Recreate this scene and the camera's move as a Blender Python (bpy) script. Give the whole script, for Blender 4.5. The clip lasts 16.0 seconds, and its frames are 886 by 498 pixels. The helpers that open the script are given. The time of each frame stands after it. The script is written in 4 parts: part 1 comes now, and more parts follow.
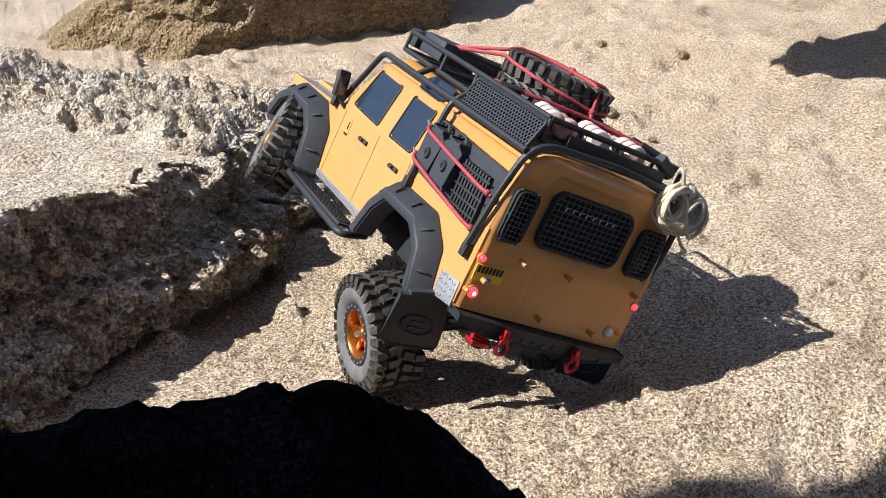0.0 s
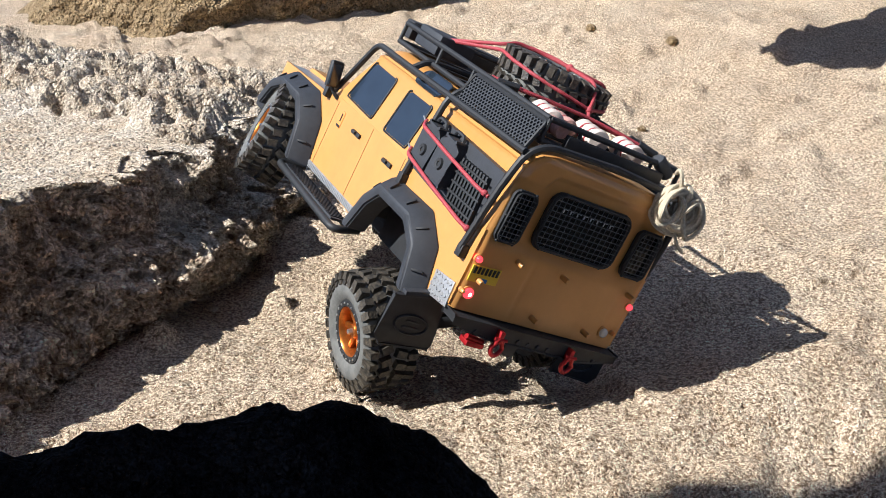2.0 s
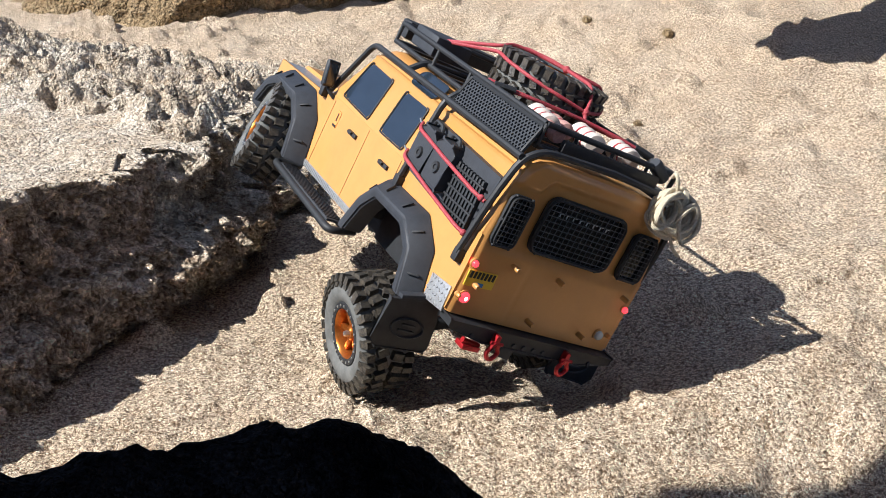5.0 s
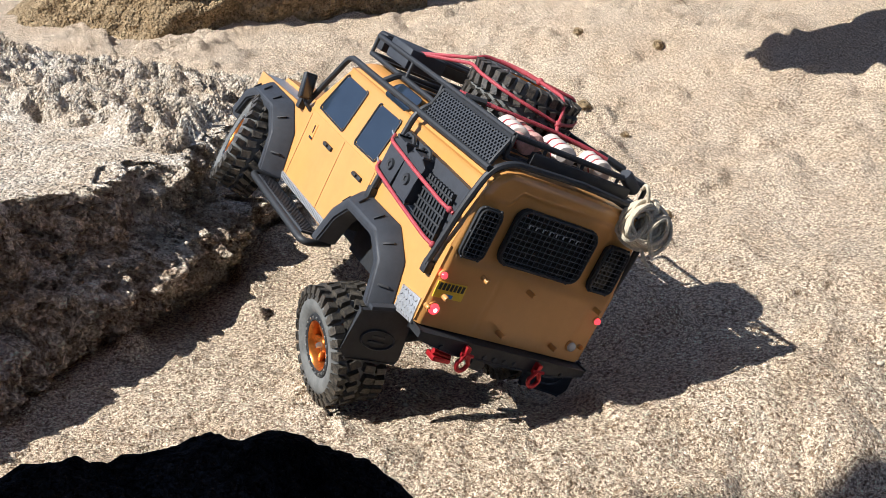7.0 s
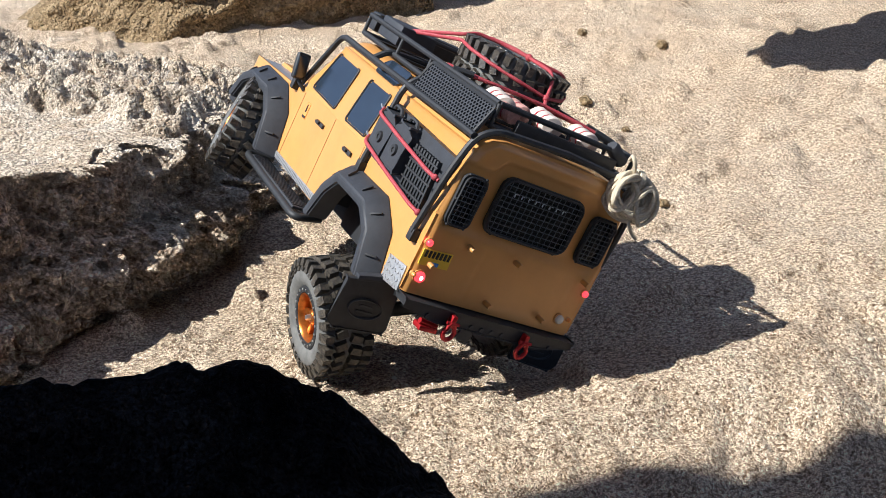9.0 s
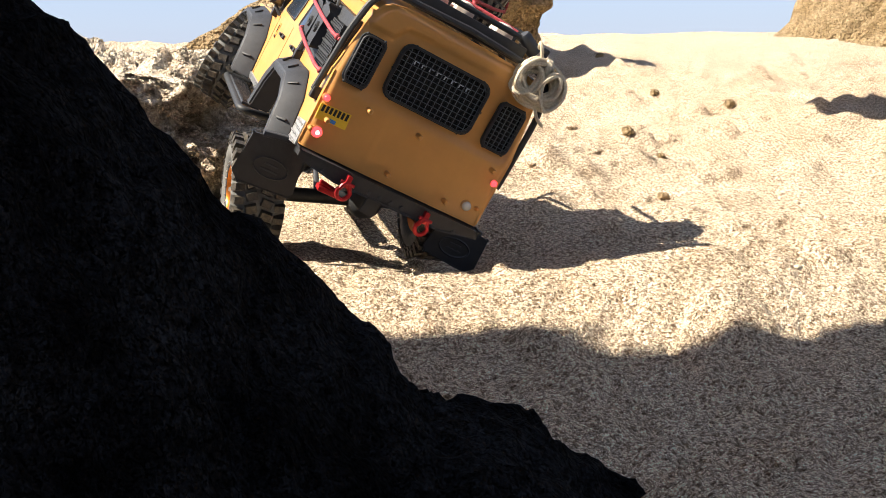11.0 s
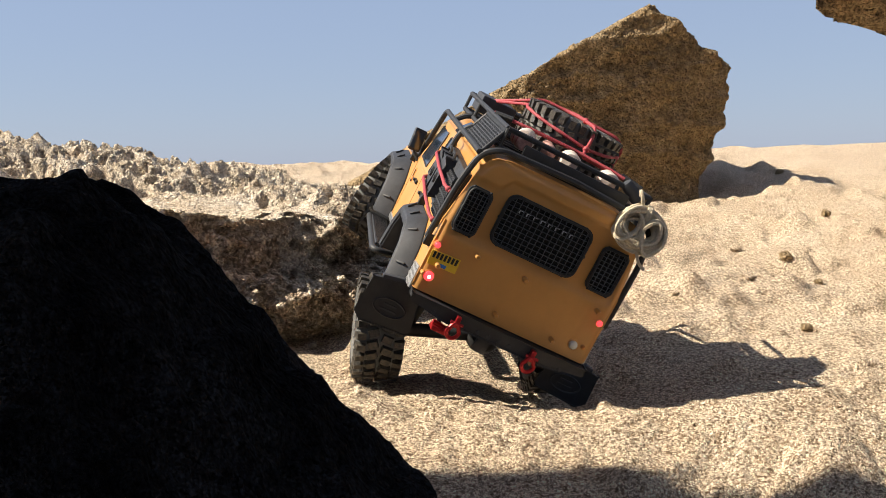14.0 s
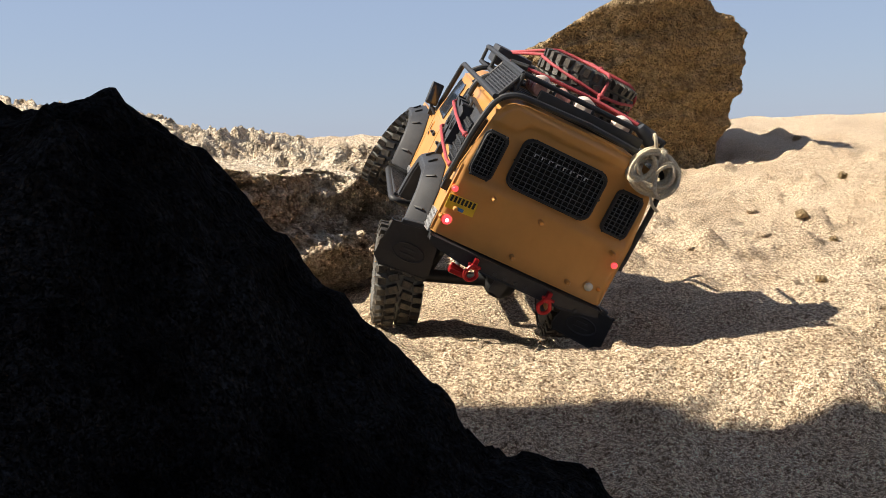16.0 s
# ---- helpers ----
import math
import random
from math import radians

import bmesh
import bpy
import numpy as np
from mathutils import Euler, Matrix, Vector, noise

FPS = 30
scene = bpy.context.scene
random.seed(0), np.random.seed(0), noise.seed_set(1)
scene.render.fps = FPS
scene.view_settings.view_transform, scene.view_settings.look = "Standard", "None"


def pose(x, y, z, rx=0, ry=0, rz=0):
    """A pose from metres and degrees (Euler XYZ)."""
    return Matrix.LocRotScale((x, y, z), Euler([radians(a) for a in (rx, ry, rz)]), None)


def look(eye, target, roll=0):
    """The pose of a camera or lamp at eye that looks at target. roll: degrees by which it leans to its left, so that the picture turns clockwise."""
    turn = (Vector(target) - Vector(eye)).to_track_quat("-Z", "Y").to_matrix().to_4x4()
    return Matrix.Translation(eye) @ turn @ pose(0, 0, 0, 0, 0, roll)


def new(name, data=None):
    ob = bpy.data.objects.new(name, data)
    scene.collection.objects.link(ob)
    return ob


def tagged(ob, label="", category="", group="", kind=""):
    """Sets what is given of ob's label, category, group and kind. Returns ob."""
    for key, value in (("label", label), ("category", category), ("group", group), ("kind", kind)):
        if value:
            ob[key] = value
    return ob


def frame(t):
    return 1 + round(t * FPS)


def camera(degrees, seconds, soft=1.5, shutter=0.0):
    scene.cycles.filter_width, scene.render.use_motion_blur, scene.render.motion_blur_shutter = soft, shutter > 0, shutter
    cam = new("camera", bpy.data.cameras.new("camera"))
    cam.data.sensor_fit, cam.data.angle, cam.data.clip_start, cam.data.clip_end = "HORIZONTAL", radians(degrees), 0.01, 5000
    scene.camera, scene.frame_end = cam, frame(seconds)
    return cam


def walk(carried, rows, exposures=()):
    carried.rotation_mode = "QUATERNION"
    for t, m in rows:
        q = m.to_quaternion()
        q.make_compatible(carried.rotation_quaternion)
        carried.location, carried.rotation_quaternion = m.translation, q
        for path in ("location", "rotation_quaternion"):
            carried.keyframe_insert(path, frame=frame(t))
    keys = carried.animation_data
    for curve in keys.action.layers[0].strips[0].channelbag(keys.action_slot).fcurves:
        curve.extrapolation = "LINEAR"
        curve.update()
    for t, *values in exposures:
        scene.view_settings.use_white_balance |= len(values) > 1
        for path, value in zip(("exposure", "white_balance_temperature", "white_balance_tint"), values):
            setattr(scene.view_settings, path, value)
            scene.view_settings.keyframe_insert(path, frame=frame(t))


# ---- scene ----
cam = camera(44.24, 16.0, soft=0.55)
ROWS = [
    (0.0, -0.2361, -0.9874, 0.4478, 72.90, 4.39, -20.40),
    (0.5, -0.2412, -0.9800, 0.4586, 72.38, 4.05, -20.54),
    (1.0, -0.2410, -0.9720, 0.4612, 72.01, 3.61, -20.86),
    (1.5, -0.2427, -0.9682, 0.4620, 71.71, 3.44, -21.08),
    (2.0, -0.2422, -0.9664, 0.4666, 71.51, 3.41, -21.22),
    (2.5, -0.2467, -0.9632, 0.4708, 71.26, 3.35, -21.38),
    (3.0, -0.2468, -0.9588, 0.4722, 71.05, 3.22, -21.59),
    (3.5, -0.2429, -0.9576, 0.4761, 70.90, 3.21, -21.72),
    (4.0, -0.2457, -0.9574, 0.4830, 70.72, 3.22, -21.72),
    (6.3, -0.2214, -0.9697, 0.4828, 70.79, 3.09, -21.07),
    (6.5, -0.2177, -0.9700, 0.4824, 71.15, 3.25, -21.27),
    (7, -0.2132, -0.9742, 0.4819, 71.31, 3.33, -21.27),
    (7.5, -0.2056, -0.9824, 0.4786, 71.33, 3.49, -21.03),
    (8, -0.2041, -0.9894, 0.4764, 71.41, 3.66, -20.88),
    (8.5, -0.2087, -0.9895, 0.4686, 71.40, 3.64, -20.93),
    (8.7, -0.2097, -0.9900, 0.4653, 71.59, 3.65, -20.94),
    (10.8, -0.0075, -1.1480, 0.1811, 79.77, 0.09, -12.32),
    (11, -0.0068, -1.1483, 0.1900, 80.26, 0.68, -11.62),
    (11.5, 0.0300, -1.1597, 0.2061, 80.00, 0.28, -11.06),
    (12, 0.0641, -1.1784, 0.2170, 80.10, 0.28, -9.22),
    (12.5, 0.0736, -1.1847, 0.2389, 84.95, 0.91, -2.06),
    (13, 0.0728, -1.1933, 0.2500, 86.14, 0.99, -1.25),
    (13.5, 0.0808, -1.2048, 0.2468, 86.21, 1.09, -1.21),
    (14, 0.0788, -1.2215, 0.2286, 86.08, 1.51, -1.04),
    (14.5, 0.0800, -1.2409, 0.2036, 85.82, 1.82, -0.94),
    (15, 0.0772, -1.2477, 0.1943, 85.57, 1.95, -0.67),
    (15.5, 0.0716, -1.2465, 0.1932, 85.29, 1.97, -0.48),
    (16, 0.0778, -1.2497, 0.1944, 85.02, 2.01, -0.12),
]
EXPOSURES = [(0.0, 0.78, 5750, 10), (8.7, 0.76, 5750, 10), (10.8, 1.5, 6600, 10), (11.2, 1.38, 6900, 10), (11.5, 1.25, 7050, 10), (12.0, 1.03, 6900, 10), (12.6, 1.0, 6800, 10), (13.2, 0.93, 6800, 10), (16.0, 0.95, 6900, 10)]
walk(cam, [(t, pose(x, y, z, rx, ry, rz)) for t, x, y, z, rx, ry, rz in ROWS], EXPOSURES)

# ---- light ----
TO_SUN = Vector((-0.67, -0.03, 0.74)).normalized()
SUN_UP = math.asin(TO_SUN.z)
SUN_TURN = math.atan2(TO_SUN.x, TO_SUN.y)
world = bpy.data.worlds.new("sky")
scene.world = world
world.use_nodes = True
wn = world.node_tree
sky = wn.nodes.new("ShaderNodeTexSky")
sky.sky_type = "NISHITA"
sky.sun_disc = False
sky.sun_elevation = SUN_UP
sky.sun_rotation = SUN_TURN
sky.air_density, sky.dust_density, sky.ozone_density = 1.0, 0.5, 2.0
wn.nodes["Background"].inputs[1].default_value = 0.066
haze = wn.nodes.new("ShaderNodeMix")   # thin sea haze evens out the whole sky
haze.data_type = "RGBA"
haze.inputs["Factor"].default_value = 0.72
haze.inputs["B"].default_value = (2.7, 3.48, 5.4, 1)
wn.links.new(sky.outputs[0], haze.inputs["A"])
wn.links.new(haze.outputs["Result"], wn.nodes["Background"].inputs[0])
sun_data = bpy.data.lights.new("sun", "SUN")
sun_data.energy, sun_data.angle, sun_data.color = 5.0, radians(0.5), (1.0, 0.93, 0.82)
sun = new("sun", sun_data)
sun.matrix_world = look(TO_SUN * 20, (0, 0, 0))

# ---- materials ----


def mat(name, color, rough=0.6, metal=0.0, vary=0.0, scale=60.0, bump=0.0, bump_scale=300.0, second=None, coat=0.0, emit=None, transmission=0.0, detail=6.0):
    """A principled material with colour variation at two scales and fine relief, sizes in 1/metres."""
    m = bpy.data.materials.new(name)
    m.use_nodes = True
    n, l = m.node_tree.nodes, m.node_tree.links
    b = n["Principled BSDF"]
    b.inputs["Base Color"].default_value = (*color, 1)
    b.inputs["Roughness"].default_value = rough
    b.inputs["Metallic"].default_value = metal
    b.inputs["Coat Weight"].default_value = coat
    b.inputs["Coat Roughness"].default_value = 0.15
    b.inputs["Transmission Weight"].default_value = transmission
    if emit:
        b.inputs["Emission Color"].default_value = (*emit[:3], 1)
        b.inputs["Emission Strength"].default_value = emit[3]
    co = n.new("ShaderNodeTexCoord")
    if vary > 0:
        big = n.new("ShaderNodeTexNoise")
        big.inputs["Scale"].default_value, big.inputs["Detail"].default_value, big.inputs["Roughness"].default_value = scale, detail, 0.7
        l.new(co.outputs["Object"], big.inputs["Vector"])
        ramp = n.new("ShaderNodeValToRGB")
        dark = second or tuple(c * (1 - vary) for c in color)
        ramp.color_ramp.elements[0].position, ramp.color_ramp.elements[1].position = 0.36, 0.64
        ramp.color_ramp.elements[0].color, ramp.color_ramp.elements[1].color = (*dark, 1), (*color, 1)
        l.new(big.outputs["Fac"], ramp.inputs["Fac"])
        l.new(ramp.outputs["Color"], b.inputs["Base Color"])
        rr = n.new("ShaderNodeMapRange")
        rr.inputs["To Min"].default_value, rr.inputs["To Max"].default_value = min(1, rough + 0.12), max(0.05, rough - 0.08)
        l.new(big.outputs["Fac"], rr.inputs["Value"])
        l.new(rr.outputs["Result"], b.inputs["Roughness"])
    if bump > 0:
        fine = n.new("ShaderNodeTexNoise")
        fine.inputs["Scale"].default_value, fine.inputs["Detail"].default_value = bump_scale, 4.0
        l.new(co.outputs["Object"], fine.inputs["Vector"])
        bp = n.new("ShaderNodeBump")
        bp.inputs["Strength"].default_value, bp.inputs["Distance"].default_value = 1.0, bump
        l.new(fine.outputs["Fac"], bp.inputs["Height"])
        l.new(bp.outputs["Normal"], b.inputs["Normal"])
    return m


def rock_mat(name, light, dark, grain_dark, pits=0.004, grain=700.0, spots=0.5, pit_scale=90.0, gloss=0.2):
    """Porous coastal rock or coarse shell sand: broad stains, middle blotches, single grains, pits."""
    m = bpy.data.materials.new(name)
    m.use_nodes = True
    n, l = m.node_tree.nodes, m.node_tree.links
    b = n["Principled BSDF"]
    b.inputs["Roughness"].default_value = 0.92
    b.inputs["Specular IOR Level"].default_value = gloss
    co = n.new("ShaderNodeTexCoord")

    def noise_node(scale, detail, rough=0.6):
        t = n.new("ShaderNodeTexNoise")
        t.inputs["Scale"].default_value, t.inputs["Detail"].default_value, t.inputs["Roughness"].default_value = scale, detail, rough
        l.new(co.outputs["Object"], t.inputs["Vector"])
        return t

    def ramp_node(source, a, z, ca, cz):
        r = n.new("ShaderNodeValToRGB")
        r.color_ramp.elements[0].position, r.color_ramp.elements[1].position = a, z
        r.color_ramp.elements[0].color, r.color_ramp.elements[1].color = (*ca, 1), (*cz, 1)
        l.new(source, r.inputs["Fac"])
        return r

    broad = noise_node(7.0, 8.0, 0.7)
    base = ramp_node(broad.outputs["Fac"], 0.35, 0.65, dark, light)
    grains = n.new("ShaderNodeTexVoronoi")
    grains.inputs["Scale"].default_value = grain
    l.new(co.outputs["Object"], grains.inputs["Vector"])
    sep = n.new("ShaderNodeSeparateColor")
    l.new(grains.outputs["Color"], sep.inputs["Color"])
    gr = ramp_node(sep.outputs["Red"], 0.0, 0.6, grain_dark, (1.4, 1.4, 1.4))
    clump = noise_node(grain * 0.45, 3.0)
    cl = ramp_node(clump.outputs["Fac"], 0.36, 0.54, (0.33, 0.23, 0.14), (1.15, 1.15, 1.15))
    mul = n.new("ShaderNodeMix")
    mul.data_type, mul.blend_type = "RGBA", "MULTIPLY"
    mul.inputs["Factor"].default_value = spots
    l.new(base.outputs["Color"], mul.inputs["A"])
    l.new(gr.outputs["Color"], mul.inputs["B"])
    mul2 = n.new("ShaderNodeMix")
    mul2.data_type, mul2.blend_type = "RGBA", "MULTIPLY"
    mul2.inputs["Factor"].default_value = spots
    l.new(mul.outputs["Result"], mul2.inputs["A"])
    l.new(cl.outputs["Color"], mul2.inputs["B"])
    flake = noise_node(grain * 1.5, 2.0)
    fl = ramp_node(flake.outputs["Fac"], 0.42, 0.56, (0.32, 0.215, 0.125), (1.2, 1.2, 1.2))
    mul3 = n.new("ShaderNodeMix")
    mul3.data_type, mul3.blend_type = "RGBA", "MULTIPLY"
    mul3.inputs["Factor"].default_value = spots * 0.75
    l.new(mul2.outputs["Result"], mul3.inputs["A"])
    l.new(fl.outputs["Color"], mul3.inputs["B"])
    l.new(mul3.outputs["Result"], b.inputs["Base Color"])
    pit = noise_node(pit_scale, 6.0, 0.65)
    b1 = n.new("ShaderNodeBump")
    b1.inputs["Distance"].default_value = pits
    l.new(pit.outputs["Fac"], b1.inputs["Height"])
    b2 = n.new("ShaderNodeBump")
    b2.inputs["Distance"].default_value = 2.2 / grain
    b2.invert = True
    l.new(grains.outputs["Distance"], b2.inputs["Height"])
    l.new(b1.outputs["Normal"], b2.inputs["Normal"])
    b3 = n.new("ShaderNodeBump")
    b3.inputs["Distance"].default_value = 2.0 / grain
    l.new(clump.outputs["Fac"], b3.inputs["Height"])
    l.new(b2.outputs["Normal"], b3.inputs["Normal"])
    l.new(b3.outputs["Normal"], b.inputs["Normal"])
    return m


SAND = rock_mat("coarse_sand", (0.85, 0.735, 0.57), (0.76, 0.62, 0.45), (0.27, 0.19, 0.12), 0.014, 520.0, 0.78, 110.0)
LEDGE = rock_mat("pitted_limestone", (0.88, 0.79, 0.65), (0.64, 0.51, 0.36), (0.3, 0.24, 0.18), 0.016, 240.0, 0.4, 58.0)
LEDGEFACE = rock_mat("brown_limestone_crust", (0.86, 0.74, 0.58), (0.58, 0.455, 0.335), (0.24, 0.18, 0.13), 0.022, 180.0, 0.6, 58.0)
BOULDER = rock_mat("ochre_sandstone", (0.46, 0.345, 0.2), (0.29, 0.2, 0.1), (0.5, 0.45, 0.4), 0.06, 110.0, 0.3, 12.0)
# near-black, hardly glossy: the cave's deep shade is put into this dark rock's colour
SHADEDROCK = rock_mat("shade_blackened_rock", (0.022, 0.0225, 0.025), (0.0012, 0.0012, 0.0016), (0.4, 0.4, 0.4), 0.008, 260.0, 0.6, 40.0, 0.02)
PAINT = mat("tan_orange_paint", (0.57, 0.272, 0.07), 0.42, vary=0.09, scale=25.0, bump=0.00006, bump_scale=900.0, coat=0.3)
BLACK = mat("black_plastic", (0.022, 0.023, 0.025), 0.55, vary=0.3, scale=120.0, bump=0.0001, bump_scale=1500.0)
GREYPLASTIC = mat("dusty_grey_plastic", (0.031, 0.034, 0.041), 0.6, vary=0.25, scale=90.0, bump=0.0001, bump_scale=1800.0)
RUBBER = mat("black_rubber", (0.012, 0.012, 0.012), 0.5, vary=0.5, scale=260.0, bump=0.0009, bump_scale=520.0, second=(0.085, 0.07, 0.05))
SIDEWALL = mat("dusty_sidewall_rubber", (0.15, 0.15, 0.14), 0.85, vary=0.35, scale=70.0, bump=0.0002, bump_scale=900.0)
GLASS = mat("smoked_window", (0.02, 0.03, 0.045), 0.12, vary=0.3, scale=30.0, coat=0.6)
GLASSBLACK = mat("black_window", (0.012, 0.013, 0.013), 0.12, vary=0.4, scale=60.0)
COPPER = mat("orange_anodised_metal", (0.62, 0.2, 0.035), 0.3, 0.85, vary=0.3, scale=200.0)
STEEL = mat("bright_steel", (0.6, 0.6, 0.58), 0.35, 0.9, vary=0.2, scale=300.0)
TREAD = mat("diamond_plate_metal", (0.5, 0.5, 0.5), 0.4, 0.6, vary=0.3, scale=400.0)
REDCORD = mat("red_bungee_cord", (0.3, 0.004, 0.015), 0.6, vary=0.5, scale=900.0, bump=0.0004, bump_scale=1500.0, second=(0.4, 0.085, 0.095))
REDMETAL = mat("red_anodised_metal", (0.45, 0.015, 0.02), 0.35, 0.4, vary=0.3, scale=300.0)
ROPE = mat("cream_rope", (0.62, 0.53, 0.38), 0.85, vary=0.3, scale=500.0, bump=0.0006, bump_scale=1200.0)
YELLOW = mat("yellow_plate", (0.75, 0.5, 0.03), 0.5, vary=0.1, scale=200.0)
BLUE = mat("blue_patch", (0.05, 0.2, 0.55), 0.5)
INK = mat("black_ink", (0.01, 0.01, 0.01), 0.6)
WHITE = mat("cream_cloth", (0.62, 0.53, 0.46), 0.5, vary=0.15, scale=120.0)
PINK = mat("faded_pink_fabric", (0.55, 0.3, 0.25), 0.8, vary=0.4, scale=200.0)
LAMPRED = mat("lit_red_lamp", (0.6, 0.02, 0.02), 0.25, emit=(1.0, 0.05, 0.06, 1.2))
LAMPHOT = mat("lit_lamp_core", (0.9, 0.5, 0.5), 0.3, emit=(1.0, 0.5, 0.5, 3.0))
AMBER = mat("amber_lens", (0.75, 0.3, 0.08), 0.25)
CLEAR = mat("milky_clear_lens", (0.6, 0.58, 0.5), 0.25)
SEAM = mat("shaded_paint_seam", (0.22, 0.1, 0.03), 0.6)
LETTER = mat("grey_lettering", (0.45, 0.45, 0.45), 0.5)

# ---- numbers on grids ----


def lattice(ix, iy, iz, seed):
    h = (ix * 374761393 + iy * 668265263 + iz * 1274126177 + seed * 974634777) & 0xFFFFFFFF
    h = ((h ^ (h >> 13)) * 1103515245) & 0xFFFFFFFF
    h = ((h ^ (h >> 16)) * 2654435761) & 0xFFFFFFFF
    return (h ^ (h >> 15)) / 4294967295.0 * 2 - 1


def vnoise(p, seed=0):
    """Smooth value noise at points p (n, 3), about -1 to 1."""
    f = np.floor(p)
    i = f.astype(np.int64) & 0xFFFFF
    w = p - f
    w = w * w * w * (w * (w * 6 - 15) + 10)
    out = np.zeros(len(p))
    for dx in (0, 1):
        for dy in (0, 1):
            for dz in (0, 1):
                k = (w[:, 0] if dx else 1 - w[:, 0]) * (w[:, 1] if dy else 1 - w[:, 1]) * (w[:, 2] if dz else 1 - w[:, 2])
                out += k * lattice(i[:, 0] + dx, i[:, 1] + dy, i[:, 2] + dz, seed)
    return out


def fbm(p, scale, octaves=4, seed=0, rough=0.5, ridged=False):
    out, amp, total = np.zeros(len(p)), 1.0, 0.0
    q = p * scale
    for o in range(octaves):
        v = vnoise(q + 17.3 * o, seed + o)
        out += amp * ((1 - 2 * np.abs(v)) if ridged else v)
        total += amp
        amp *= rough
        q = q * 2.07
    return out / total


def smooth(a, b, v):
    w = np.clip((v - a) / (b - a), 0, 1)
    return w * w * (3 - 2 * w)


def hump(x, y, cx, cy, rx, ry):
    return np.exp(-((x - cx) / rx) ** 2 - ((y - cy) / ry) ** 2)


def grid_mesh(name, verts, nu, nv, material, smooth_shade=True, wrap=False):
    """A mesh of nu x nv vertices (row by row)."""
    a = np.arange(nu * nv).reshape(nu, nv)
    if wrap:
        a = np.concatenate([a, a[:, :1]], 1)
    quads = np.stack([a[:-1, :-1], a[:-1, 1:], a[1:, 1:], a[1:, :-1]], -1).reshape(-1, 4)
    me = bpy.data.meshes.new(name)
    me.vertices.add(len(verts))
    me.vertices.foreach_set("co", np.asarray(verts, dtype=np.float32).ravel())
    me.loops.add(quads.size)
    me.loops.foreach_set("vertex_index", quads.ravel().astype(np.int32))
    me.polygons.add(len(quads))
    me.polygons.foreach_set("loop_start", np.arange(0, quads.size, 4, dtype=np.int32))
    me.polygons.foreach_set("loop_total", np.full(len(quads), 4, dtype=np.int32))
    me.polygons.foreach_set("use_smooth", np.full(len(quads), smooth_shade))
    me.update(calc_edges=True)
    me.validate()
    me.materials.append(material)
    return me


def axis(lo, hi, step, far):
    """Even steps from lo to hi, then ever wider ones out to far on both sides."""
    mid = np.arange(lo, hi + step / 2, step)
    out, s, v = [], step, 0.0
    while v < far:
        s *= 1.16
        v += s
        out.append(v)
    out = np.array(out)
    return np.concatenate([lo - out[::-1], mid, mid[-1] + out])


# ---- ground ----


def ground_height(x, y):
    x, y = np.asarray(x, float), np.asarray(y, float)
    p = np.stack([x, y, np.zeros_like(x)], -1).reshape(-1, 3)
    near = np.interp(np.hypot(x, y), [0, 3, 12, 60], [1, 1, 0.6, 0.0])
    z = np.interp(y, [-3, -0.6, -0.3, -0.2, -0.13, 0.0, 0.2, 0.6, 1.2, 1.8, 2.4, 3.2, 4.5, 7, 14, 60], [-0.1, -0.075, -0.058, -0.022, -0.004, -0.001, 0.0, 0.02, 0.042, 0.085, 0.14, 0.21, 0.305, 0.3, 0.12, -0.6])
    z = z - 0.036 * hump(x, y, 0.24, 0.0, 0.1, 0.11) + 0.02 * hump(x, y, 0.13, 0.2, 0.08, 0.08)
    z = z + 0.055 * smooth(0.85, 1.35, x) * smooth(0.45, 0.95, y) * np.interp(y, [1.6, 4, 20], [1, 0.5, 0])
    z = z + 0.02 * hump(x, y, 0.42, -0.16, 0.16, 0.07) - 0.02 * hump(x, y, 0.5, 0.3, 0.3, 0.2)
    z = z + near.ravel().reshape(x.shape) * (0.03 * fbm(p, 1.1, 3, 3) + (0.016 * fbm(p, 5, 3, 5) + 0.009 * fbm(p, 13, 2, 8)) * np.interp(y.ravel(), [0.1, 0.5], [1, 1.7])).reshape(x.shape) * np.clip(np.hypot(x, y) / 0.5, 0.25, 1)
    fine = np.interp(np.hypot(x - 0.2, y), [0, 2.5, 5], [1, 1, 0])
    lumps = (0.005 * fbm(p, 30, 3, 11, 0.65) + 0.0045 * fbm(p, 78, 2, 15, 0.7)) * np.interp(y.ravel(), [-0.36, -0.2], [1.8, 1])
    clods = 0.06 * np.maximum(fbm(p, 11, 2, 21) - 0.35, 0)
    return z + fine * (lumps + clods).reshape(x.shape)


gx, gy = axis(-0.75, 1.5, 0.0065, 3000), axis(-1.25, 2.0, 0.0065, 3000)
GX, GY = np.meshgrid(gx, gy)
ground = new("ground", grid_mesh("ground", np.stack([GX, GY, ground_height(GX, GY)], -1).reshape(-1, 3), len(gy), len(gx), SAND))
tagged(ground, "pale coarse shell sand, lumpy and pitted, reaching the horizon", "sand", kind="structure")

# ---- rocks ----
# the foot of the ledge, from the near end past the front wheel and away
FOOT = [(-1.7, -0.9), (-0.8, -0.36), (-0.323, 0.06), (-0.22, 0.171), (-0.118, 0.25), (-0.04, 0.34), (0.027, 0.43), (0.1, 0.54), (0.3, 0.74), (0.5, 1.15), (0.62, 1.7), (0.68, 2.2)]
INWARD = (-0.64, 0.77)
